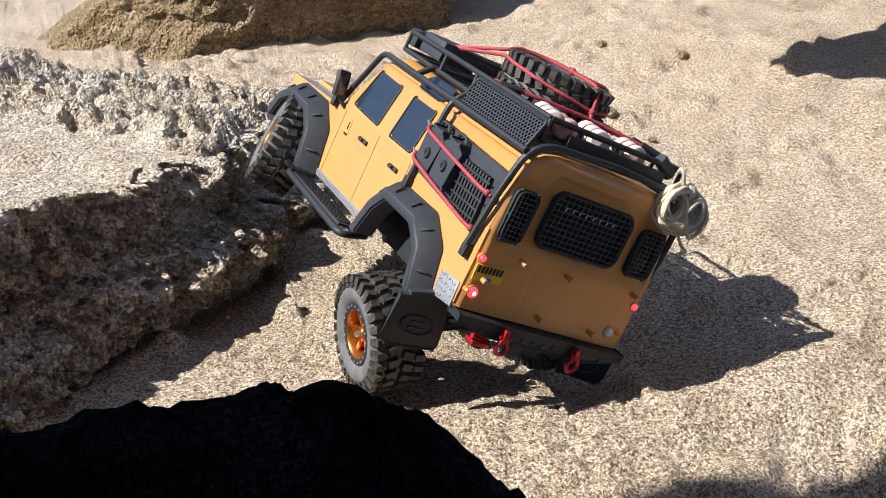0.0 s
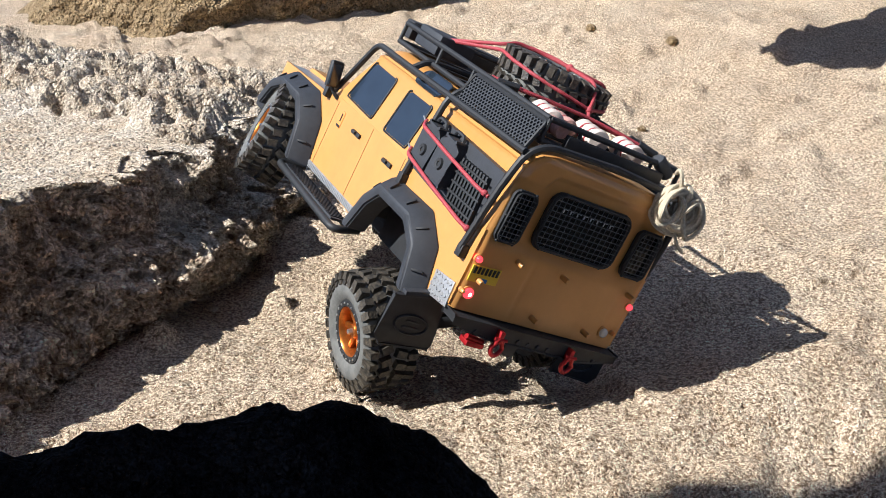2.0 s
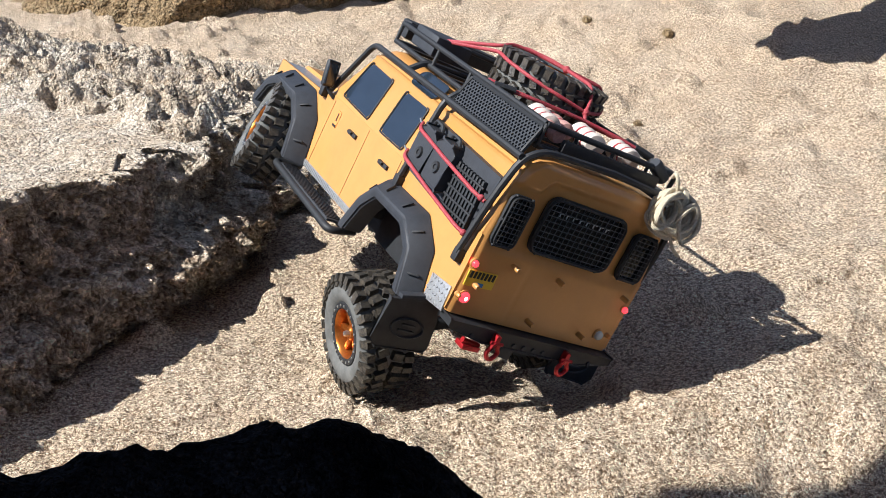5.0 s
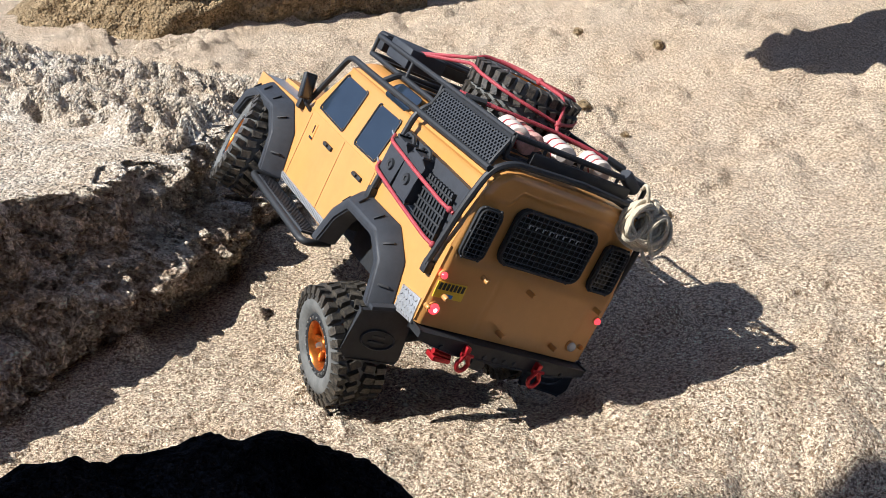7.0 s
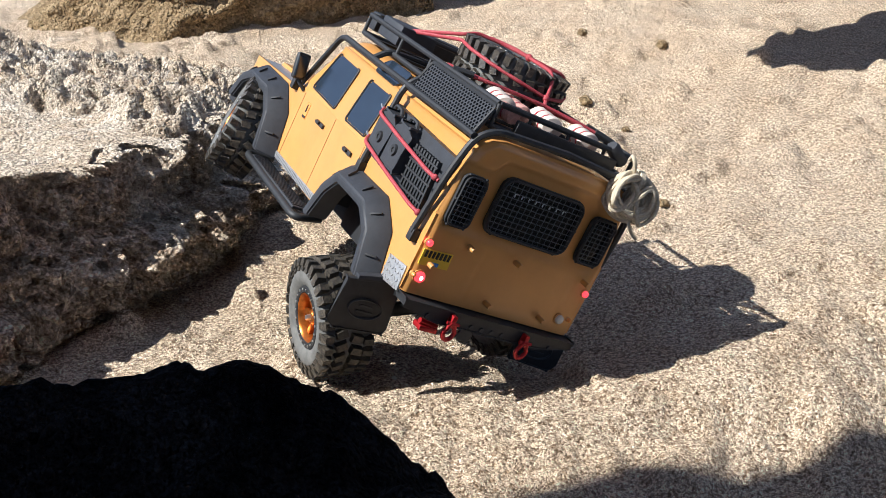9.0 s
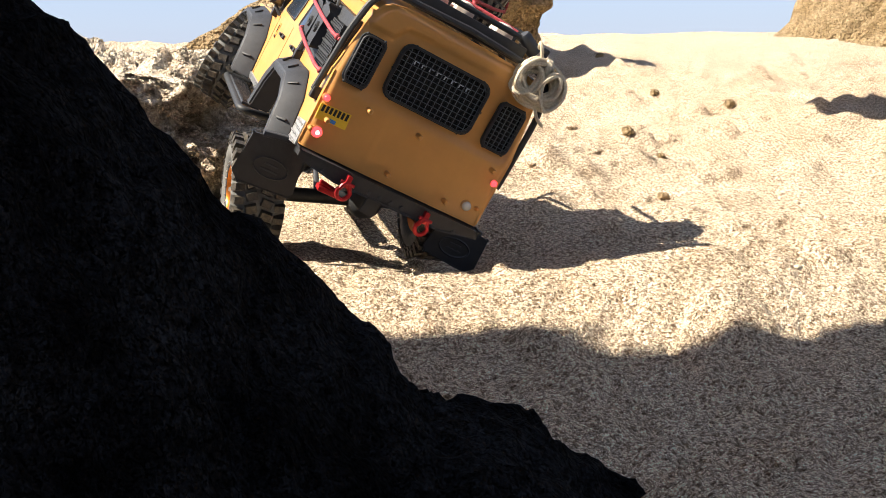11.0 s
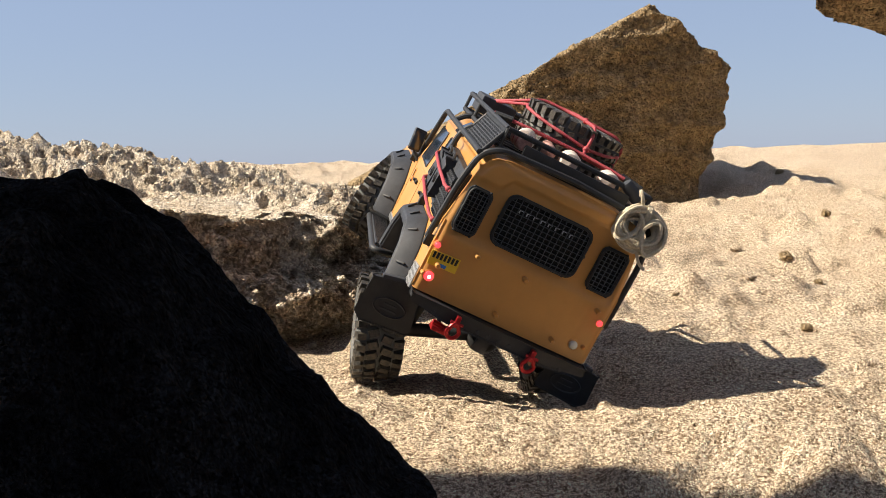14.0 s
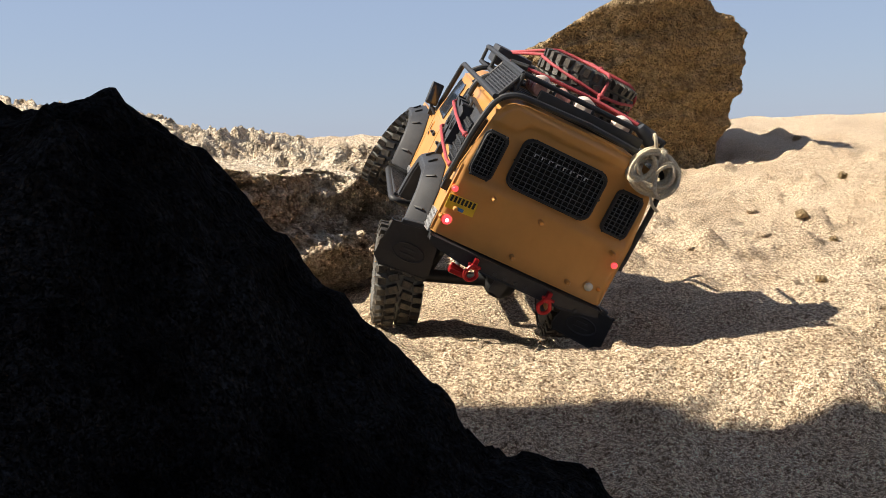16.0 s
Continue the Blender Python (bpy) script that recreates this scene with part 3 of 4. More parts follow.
for sign in (1, -1):
    bm = boxed((0.15, sign * 0.032, 0.082), (0.5, 0.01, 0.018), 0.002)
    part("frame_rail", bm, BLACK, truck, "black frame rail")
bm = boxed((0.16, 0, 0.07), (0.1, 0.05, 0.03), 0.005)
part("gearbox", bm, BLACK, truck)

# side glass
for sign in (1, -1):
    y0 = sign * (W - 0.0035)
    front_win = [(0.2035, 0.2265), (0.148, 0.2255), (0.1535, 0.1775), (0.222, 0.1795)]
    rear_win = [(0.1135, 0.2255), (0.062, 0.2255), (0.0665, 0.178), (0.119, 0.1775)]
    for outline in (front_win, rear_win):
        def lean(p, out):
            return (p[0], sign * (W - 0.0005 - (p[1] - BELT) * 0.118 + out), p[1])
        bm = bmesh.new()
        a = [bm.verts.new(lean(p, 0.0006)) for p in outline]
        b = [bm.verts.new(lean(p, -0.002)) for p in outline]
        bm.faces.new(a)
        bm.faces.new(b[::-1])
        for k in range(4):
            bm.faces.new((a[k], a[(k + 1) % 4], b[(k + 1) % 4], b[k]))
        bmesh.ops.bevel(bm, geom=[e for e in bm.edges if (e.verts[0].co - e.verts[1].co).length < 0.004], offset=0.003, segments=3, affect="EDGES")
        pane = part("side_window", bm, GLASS, truck, "smoked dark blue side window")
        bm = bmesh.new()
        cx, cz = sum(p[0] for p in outline) / 4, sum(p[1] for p in outline) / 4
        big = [lean((cx + (p[0] - cx) * 1.03, cz + (p[1] - cz) * 1.04), 0.0009) for p in outline]
        tube(bm, bent(big + big[:2], 0.004)[1:-1], 0.0009, 5)
        part("window_seal", bm, BLACK, pane, "thin black rubber seal")
# alpine lights in the roof's shoulder
for sign in (1, -1):
    bm = bmesh.new()
    slab(bm, rounded(0.06, -0.011, 0.118, 0.011, 0.009), "z", 0, 0.002)
    bmesh.ops.transform(bm, matrix=Matrix.Translation((0, sign * 0.0865, 0.2435)) @ pose(0, 0, 0, -sign * 52, 0, 0), verts=bm.verts)
    part("alpine_window", bm, GLASS, truck, "small smoked window in the roof's edge")
bm = bmesh.new()
screen = [(0.2365, -0.085, 0.182), (0.2365, 0.085, 0.182), (0.208, 0.082, 0.228), (0.208, -0.082, 0.228)]
a = [bm.verts.new(Vector(p) + Vector((0.004, 0, 0.002))) for p in screen]
b = [bm.verts.new(p) for p in screen]
bm.faces.new(a)
bm.faces.new(b[::-1])
for k in range(4):
    bm.faces.new((a[k], a[(k + 1) % 4], b[(k + 1) % 4], b[k]))
part("windscreen", bm, GLASS, truck, "smoked windscreen")

# doors: shut lines, handles, the printed badge
for sign in (1, -1):
    for points in ([(0.2325, 0.092), (0.2325, 0.168)], [(0.137, 0.086), (0.137, 0.17)], [(0.055, 0.15), (0.055, 0.17)]):
        bm = tube(bmesh.new(), [(x, sign * (W + 0.0001), z) for x, z in points], 0.0004, 5)
        part("shut_line", bm, SEAM, truck)
    for hx in (0.165, 0.082):
        bm = boxed((hx, sign * (W + 0.0012), 0.1535), (0.0205, 0.0034, 0.0048), 0.0011)
        handle = part("door_handle", bm, BLACK, truck, "black door handle")
        bm = boxed((hx + 0.002, sign * (W + 0.004), 0.1545), (0.009, 0.003, 0.003), 0.0008)
        part("latch", bm, BLACK, handle)
    bm = slab(bmesh.new(), rounded(0.2075, 0.1435, 0.2165, 0.1625, 0.001, 2), "y", sign * (W - 0.001), sign * 0.0016)
    badge = part("badge", bm, AMBER, truck, "small printed badge")
    bm = boxed((0.212, sign * (W + 0.0008), 0.1555), (0.0018, 0.001, 0.009), 0)
    part("print", bm, INK, badge)
    bm = boxed((0.212, sign * (W + 0.0008), 0.1455), (0.008, 0.001, 0.0025), 0)
    part("print", bm, INK, badge)
    # bright strip along the sill, step bar below it
    bm = bmesh.new()
    box(bm, (0.168, sign * (W + 0.0005), 0.0885), (0.144, 0.0016, 0.0075), 0.0004)
    for k in range(36):
        box(bm, (0.099 + k * 0.004, sign * (W + 0.0014), 0.0885), (0.0012, 0.001, 0.006), 0)
    part("sill_plate", bm, TREAD, truck, "bright chequer-plate sill")
    bm = bmesh.new()
    tube(bm, bent([(0.262, sign * 0.09, 0.076), (0.268, sign * 0.122, 0.072), (0.088, sign * 0.122, 0.069), (0.094, sign * 0.09, 0.073)], 0.012), 0.0042, 10)
    tube(bm, bent([(0.255, sign * 0.1, 0.0735), (0.1, sign * 0.1, 0.0705)], 0.01), 0.003, 8)
    bar = part("step_bar", bm, BLACK, truck, "black tubular step bar")
    bm = boxed((0.178, sign * 0.111, 0.0745), (0.15, 0.02, 0.003), 0.001)
    for k in range(34):
        box(bm, (0.108 + k * 0.0043, sign * 0.111, 0.0765), (0.0018, 0.018, 0.0012), 0)
    part("step_tread", bm, GREYPLASTIC, bar, "ribbed step tread")

# wheel-arch flares with moulded ribs


def flare(line, sign, out):
    bm = bmesh.new()
    inner = [Vector((x, sign * (W - 0.004), z)) for x, z in line]
    cx = sum(p.x for p in inner) / len(inner)
    cz = min(p.z for p in inner)
    rows = []
    for k, p in enumerate(inner):
        away = Vector((p.x - cx, 0, p.z - cz)).normalized()
        rows.append([p - away * 0.003, p + away * 0.0215 + Vector((0, sign * 0.0035, 0)), p + away * 0.0205 + Vector((0, sign * 0.008, 0)), p + away * 0.0075 + Vector((0, sign * out, 0)), p + Vector((0, sign * out, 0)), p - away * 0.0035 + Vector((0, sign * (out - 0.002), 0))])
    vs = [[bm.verts.new(q) for q in row] for row in rows]
    for a, b in zip(vs, vs[1:]):
        for k in range(6):
            bm.faces.new((a[k], a[(k + 1) % 6], b[(k + 1) % 6], b[k]))
    bm.faces.new(vs[0])
    bm.faces.new(vs[-1][::-1])
    bmesh.ops.bevel(bm, geom=list(bm.edges), offset=0.0016, segments=2, affect="EDGES")
    ob = part("wheel_flare", bm, GREYPLASTIC, truck, "dusty grey plastic wheel-arch flare")
    for a, b in zip(inner, inner[1:]):
        n = max(1, round((b - a).length / 0.03))
        for k in range(n):
            p = a.lerp(b, (k + 0.5) / n)
            away = Vector((p.x - cx, 0, p.z - cz)).normalized()
            c = p + away * 0.0145 + Vector((0, sign * out * 0.66, 0))
            ang = math.atan2(away.x, away.z)
            bm = boxed(c, (0.0022, 0.011, 0.0024), 0.0005, Matrix.Rotation(ang, 4, "Y") @ Matrix.Rotation(-sign * 0.72, 4, "X"))
            part("rib", bm, BLACK, ob)
    return ob


for sign in (1, -1):
    flare([(0.074, 0.080), (0.06, 0.114), (0.042, 0.133), (-0.02, 0.133), (-0.046, 0.117), (-0.058, 0.08)], sign, 0.025)
    flare([(0.388, 0.104), (0.372, 0.131), (0.35, 0.142), (0.294, 0.142), (0.268, 0.122), (0.258, 0.082)], sign, 0.027)
    bm = boxed((-0.094, sign * (W + 0.0006), 0.1035), (0.034, 0.0018, 0.024), 0.0004, Matrix.Rotation(radians(6), 4, "Y"))
    for i in range(6):
        for j in range(4):
            box(bm, (-0.108 + i * 0.0055 + (j % 2) * 0.002, sign * (W + 0.0018), 0.0945 + j * 0.006), (0.0032, 0.001, 0.0013), 0, Matrix.Rotation(radians(40 if (i + j) % 2 else -40), 4, "Y"))
    part("corner_plate", bm, TREAD, truck, "bright chequer-plate corner guard")

# rear windows with wire guards


def guarded_window(y0, z0, y1, z1, r, nx, nz, letters=False):
    x = XR - 0.0005
    bm = slab(bmesh.new(), rounded(y0, z0, y1, z1, r), "x", x + 0.003, -0.0035)
    win = part("rear_window", bm, GLASSBLACK, truck, "black rear window behind a wire guard")
    bm = bmesh.new()
    ring_plate(bm, rounded(y0 - 0.002, z0 - 0.002, y1 + 0.002, z1 + 0.002, r + 0.001), rounded(y0 + 0.0012, z0 + 0.0012, y1 - 0.0012, z1 - 0.0012, r), "x", x, -0.0032)
    part("window_frame", bm, BLACK, win, "black window frame")
    for k in range(1, nx):
        y = y0 + (y1 - y0) * k / nx
        part("guard_wire", tube(bmesh.new(), [(x - 0.0045, y, z0 + 0.0006), (x - 0.0045, y, z1 - 0.0006)], 0.00045, 5), WIRE, win)
    for k in range(1, nz):
        z = z0 + (z1 - z0) * k / nz
        part("guard_wire", tube(bmesh.new(), [(x - 0.0052, y0 + 0.0006, z), (x - 0.0052, y1 - 0.0006, z)], 0.00045, 5), WIRE, win)
    part("guard_frame", tube(bmesh.new(), [(x - 0.005, u, v) for u, v in rounded(y0, z0, y1, z1, r)], 0.0011, 6, True), BLACK, win)
    for u, v in ((0.1, 1.02), (0.9, 1.02), (0.1, -0.02), (0.9, -0.02), (-0.02, 0.5), (1.02, 0.5)):
        bm = ball(bmesh.new(), (x - 0.003, y0 + (y1 - y0) * u, z0 + (z1 - z0) * v), 0.0016, (1, 1, 1), 8, 6)
        part("screw", bm, BLACK, win)
    if letters:
        for k in range(8):
            yy = y1 - 0.016 - k * 0.0082
            bm = bmesh.new()
            box(bm, (x - 0.0042, yy, z1 - 0.011), (0.0006, 0.0046, 0.0012), 0)
            box(bm, (x - 0.0042, yy + 0.0018, z1 - 0.0125), (0.0006, 0.0011, 0.004), 0)
            part("bar_mark", bm, LETTER, win)


guarded_window(-0.0415, 0.1725, 0.052, 0.2245, 0.010, 15, 10, True)
guarded_window(0.069, 0.1685, 0.0915, 0.2145, 0.006, 5, 10)
guarded_window(-0.0865, 0.1725, -0.0595, 0.2175, 0.006, 5, 10)

# rear fittings: pegs, lamps, plate
for y, z in ((0.0549, 0.1534), (0.0, 0.1524), (0.0103, 0.1068), (-0.0835, 0.1545), (-0.055, 0.107), (0.087, 0.128)):
    bm = lathe(bmesh.new(), [(0.0, 0), (0.0027, 0), (0.0027, 0.0105), (0.0019, 0.0124), (0, 0.0124)], 12)
    bmesh.ops.transform(bm, matrix=Matrix.Translation((XR + 0.001, y, z)) @ pose(0, 0, 0, 0, 0, 90), verts=bm.verts)
    part("peg", bm, PAINT, truck, "small paint-coloured peg")


def rear_lamp(y, z, r, material, core=None, label=""):
    bm = lathe(bmesh.new(), [(0, 0.0055), (r * 0.6, 0.005), (r * 0.93, 0.0035), (r, 0.0015), (r, -0.002)], 20)
    m = Matrix.Translation((XR - 0.001, y, z)) @ pose(0, 0, 0, 0, 0, 90)
    bmesh.ops.transform(bm, matrix=m, verts=bm.verts)
    lamp = part("rear_lamp", bm, material, truck, label)
    bm = lathe(bmesh.new(), [(r * 1.0, -0.001), (r * 1.25, -0.001), (r * 1.25, 0.0012), (r * 1.0, 0.0016)], 20)
    bmesh.ops.transform(bm, matrix=m, verts=bm.verts)
    part("bezel", bm, PAINT, lamp)
    if core:
        bm = ball(bmesh.new(), (XR - 0.0055, y, z), r * 0.55, (0.35, 1, 1))
        part("bulb", bm, core, lamp)


rear_lamp(0.0893, 0.1137, 0.0052, LAMPRED, LAMPHOT, "lit red tail lamp")
rear_lamp(0.0957, 0.1462, 0.0033, LAMPRED, LAMPHOT, "small lit red lamp")
rear_lamp(-0.0925, 0.1435, 0.0033, LAMPRED, LAMPHOT, "small lit red lamp")
rear_lamp(-0.0785, 0.1115, 0.0048, CLEAR, None, "milky clear lamp")
rear_lamp(0.0965, 0.1145, 0.0022, AMBER, None, "tiny amber lamp")
rear_lamp(-0.0895, 0.1135, 0.0022, AMBER, None, "tiny amber lamp")
bm = boxed((XR - 0.003, 0.0825, 0.1335), (0.0015, 0.031, 0.0155), 0.0003, Matrix.Rotation(radians(-3), 4, "X"))
plate = part("plate", bm, YELLOW, truck, "yellow plate with dark bars")
for k in range(7):
    bm = boxed((XR - 0.004, 0.0945 - k * 0.004, 0.1365 + 0.0002 * k), (0.0006, 0.0024, 0.0065), 0)
    part("bar_mark", bm, INK, plate)
bm = boxed((XR - 0.004, 0.0825, 0.1285), (0.0006, 0.009, 0.0035), 0)
part("blue_patch", bm, BLUE, plate)

# rear bumper, shackles, tow bracket
bm = bmesh.new()
slab(bm, [(0.098, 0.0945), (-0.1, 0.0945), (-0.1, 0.088), (-0.06, 0.079), (0.055, 0.079), (0.096, 0.087)], "x", XR - 0.012, 0.022)
bmesh.ops.bevel(bm, geom=[e for e in bm.edges if len(e.link_faces) == 2 and e.calc_face_angle(0) > 0.5], offset=0.0015, segments=2, affect="EDGES")
bumper = part("rear_bumper", bm, BLACK, truck, "black rear bumper")
for y in (0.07, 0.02, 0.008, -0.004, -0.016, -0.075):
    bm = lathe(bmesh.new(), [(0, 0.001), (0.0022, 0.001), (0.0022, -0.001)], 10)
    bmesh.ops.transform(bm, matrix=Matrix.Translation((XR - 0.0125, y, 0.084)) @ pose(0, 0, 0, 0, 0, 90), verts=bm.verts)
    part("bolt", bm, GREYPLASTIC, bumper)
for y in (0.0447, -0.0411):
    bm = boxed((XR - 0.014, y, 0.086), (0.01, 0.005, 0.012), 0.001)
    bracket = part("shackle_bracket", bm, REDMETAL, bumper, "red bracket")
    loop = [(XR - 0.0185 - 0.001 * math.sin(a), y + 0.0062 * math.sin(a) * (1.1 if math.cos(a) < 0 else 0.8), 0.077 + 0.0085 * math.cos(a)) for a in np.linspace(0.35, 2 * math.pi - 0.35, 18)]
    bm = tube(bmesh.new(), loop, 0.0022, 8)
    tube(bm, [(XR - 0.0185, y - 0.007, 0.0848), (XR - 0.0185, y + 0.007, 0.0848)], 0.0017, 8)
    part("shackle", bm, REDMETAL, bumper, "red metal bow shackle")
bm = bmesh.new()
box(bm, (XR + 0.008, 0.052, 0.0655), (0.014, 0.02, 0.005), 0.001)
tube(bm, [(XR + 0.006, 0.062, 0.071), (XR + 0.006, 0.042, 0.068)], 0.0028, 10)
part("winch_block", bm, REDMETAL, bumper, "red metal block under the bumper")

bm = boxed((XR + 0.012, 0.004, 0.068), (0.003, 0.015, 0.018), 0.0006, Matrix.Rotation(radians(8), 4, "X"))
part("skid_plate", bm, GREYPLASTIC, bumper, "grey metal plate under the bumper")
# mud flaps
for sign, low in ((1, 0.033), (-1, 0.042)):
    out = [(sign * 0.080, 0.092), (sign * 0.134, 0.083), (sign * 0.135, low + 0.008), (sign * 0.127, low), (sign * 0.076, low + 0.004), (sign * 0.074, low + 0.010)]
    bm = slab(bmesh.new(), out, "x", -0.083, 0.003)
    bmesh.ops.bevel(bm, geom=[e for e in bm.edges if len(e.link_faces) == 2 and e.calc_face_angle(0) > 0.3], offset=0.0012, segments=2, affect="EDGES")
    flap = part("mud_flap", bm, BLACK, truck, "black rubber mud flap")
    oval = [(-0.0836, sign * 0.104 + 0.0175 * math.cos(a), (low + 0.088) / 2 - 0.003 + 0.0095 * math.sin(a)) for a in np.linspace(0, 2 * math.pi, 32, endpoint=False)]
    bm = tube(bmesh.new(), oval, 0.0011, 5, True)
    part("moulded_oval", bm, GREYPLASTIC, flap)
    for dz, w in ((0.003, 0.014), (-0.003, 0.018)):
        bm = boxed((-0.0836, sign * 0.104, (low + 0.088) / 2 - 0.003 + dz), (0.001, w, 0.0022), 0.0003)
        part("bar_mark", bm, GREYPLASTIC, flap)
    bm = boxed((-0.08, sign * 0.102, 0.0895), (0.008, 0.046, 0.006), 0.001, Matrix.Rotation(radians(-sign * 11), 4, "X"))
    part("flap_bracket", bm, GREYPLASTIC, flap)

# ---- wheels ----
TYRE_R, TYRE_W = 0.0585, 0.05


def build_wheel(name, parent, m, spare=False):
    """A wheel about the local y axis, its outer face towards +y."""
    hub = new(name)
    hub.parent = parent
    hub.matrix_local = m
    h = TYRE_W / 2
    bm = bmesh.new()
    lathe(bm, [(0.030, h - 0.004), (0.033, h - 0.0005), (0.040, h + 0.0015), (0.047, h + 0.0005), (0.0515, h - 0.004), (0.0535, h - 0.010), (0.0540, 0),
               (0.0535, -h + 0.010), (0.0515, -h + 0.004), (0.047, -h - 0.0005), (0.040, -h - 0.0015), (0.033, -h + 0.0005), (0.030, -h + 0.004)], 48)
    tyre = part("tyre", bm, SIDEWALL, hub, "dusty black rubber tyre")
    n = 28
    bm = bmesh.new()
    for k in range(n):
        for row, (yy, w, half_step, tilt) in enumerate(((0.0075, 0.0125, 0.0, 18), (-0.0075, 0.0125, 0.5, -18), (0.0205, 0.011, 0.35, 0), (-0.0205, 0.011, 0.85, 0))):
            a = 2 * math.pi * (k + half_step) / n
            shoulder = abs(yy) > 0.015
            r = TYRE_R - (0.0022 if shoulder else 0.001)
            turn = Matrix.Rotation(-a, 4, "Y") @ Matrix.Translation((r - 0.002, yy, 0)) @ Matrix.Rotation(radians(tilt), 4, "X") @ Matrix.Rotation(radians((-9 if yy > 0 else 9) if shoulder else 0), 4, "Z")
            made = bmesh.ops.create_cube(bm, size=1, matrix=turn @ Matrix.Diagonal((0.008, w, 0.0088 if not shoulder else 0.0078, 1)))["verts"]
            outer = sorted(made, key=lambda v: -(v.co.x ** 2 + v.co.z ** 2))[:4]
            mid = sum((v.co for v in outer), Vector()) / 4
            for v in outer:
                v.co = mid + (v.co - mid) * 0.84
        for s in (1, -1):
            a = 2 * math.pi * (k + (0.35 if s > 0 else 0.85)) / n
            turn = Matrix.Rotation(-a, 4, "Y") @ Matrix.Translation((0.0505, s * (h - 0.0015), 0)) @ Matrix.Rotation(radians(-s * 24), 4, "Z")
            bmesh.ops.create_cube(bm, size=1, matrix=turn @ Matrix.Diagonal((0.010, 0.0035, 0.0065, 1)))
    part("tread", bm, RUBBER, tyre, "chunky black tread blocks with sand between", sharp=True)
    bm = bmesh.new()
    lathe(bm, [(0.0225, -0.006), (0.0235, h - 0.004), (0.025, h - 0.001), (0.0305, h - 0.001), (0.0315, h - 0.003), (0.0305, h - 0.006)], 40)
    part("beadlock_ring", bm, BLACK, hub, "black bead ring")
    bm = bmesh.new()
    lathe(bm, [(0.0245, h - 0.0015), (0.0225, h - 0.004), (0.0215, h - 0.014), (0.0205, -h + 0.005), (0.03, -h + 0.003)], 36)
    lathe(bm, [(0.0, h - 0.006), (0.006, h - 0.006), (0.0075, h - 0.008), (0.0085, h - 0.014), (0.0, h - 0.014)], 20)
    for k in range(6):
        a = 2 * math.pi * k / 6
        turn = Matrix.Rotation(-a, 4, "Y") @ Matrix.Translation((0.0145, h - 0.0105, 0)) @ Matrix.Rotation(radians(8), 4, "Z")
        box(bm, (0, 0, 0), (0.019, 0.004, 0.0058), 0.0008, turn)
    part("rim", bm, COPPER, hub, "orange anodised rim with six spokes")
    for k in range(20):
        a = 2 * math.pi * k / 20
        bm = ball(bmesh.new(), (0.0279 * math.cos(a), h - 0.0005, 0.0279 * math.sin(a)), 0.0013, (1, 0.7, 1), 6, 5)
        part("bolt", bm, STEEL, hub)
    bm = lathe(bmesh.new(), [(0, h - 0.001), (0.0024, h - 0.001), (0.003, h - 0.003), (0.003, h - 0.007)], 6)
    part("hub_nut", bm, STEEL, hub)
    return hub


def axle_at(x, zl, zr, steer, out=0.098):
    """Both wheels of an axle and its housing; zl, zr: heights of the hubs at y 0.112 and -0.112."""
    roll = math.degrees(math.atan2(zl - zr, 0.224))
    mid = pose(x, 0, (zl + zr) / 2, roll, 0, 0)
    build_wheel("wheel", truck, mid @ pose(0, out, 0, 0, 0, 0) @ pose(0, 0, 0, 0, 11, steer))
    build_wheel("wheel", truck, mid @ pose(0, -out, 0, 0, 0, 0) @ pose(0, 0, 0, 0, 20, steer + 180))
    bm = tube(bmesh.new(), [mid @ Vector((0, -0.075, 0)), mid @ Vector((0, 0.075, 0))], 0.0075, 12)
    ball(bm, mid @ Vector((0, -0.02, 0)), 0.02, (1.1, 1, 1))
    axle = part("axle", bm, BLACK, truck, "black axle housing")
    for s in (1, -1):
        bm = tube(bmesh.new(), [mid @ Vector((0.012, s * 0.062, 0.004)), Vector((x + 0.02, s * 0.045, 0.135))], 0.0055, 10)
        part("shock_absorber", bm, BLACK, axle, "black shock absorber")
    bm = tube(bmesh.new(), [mid @ Vector((0.005, 0.03, -0.004)), Vector((x + (0.11 if x < 0.2 else -0.11), 0.03, 0.075))], 0.003, 8)
    part("link_rod", bm, GREYPLASTIC, axle)


axle_at(-0.010, 0.006, 0.088, 0)
axle_at(0.33, 0.086, 0.056, -19, 0.108)

# ---- cage, side panel, rack ----


def bars(name, runs, r, parent, material=BLACK, label="", sides=8, bend=0.012):
    for k, run in enumerate(runs):
        part(name, tube(bmesh.new(), bent(run, bend), r, sides), material, parent, label)


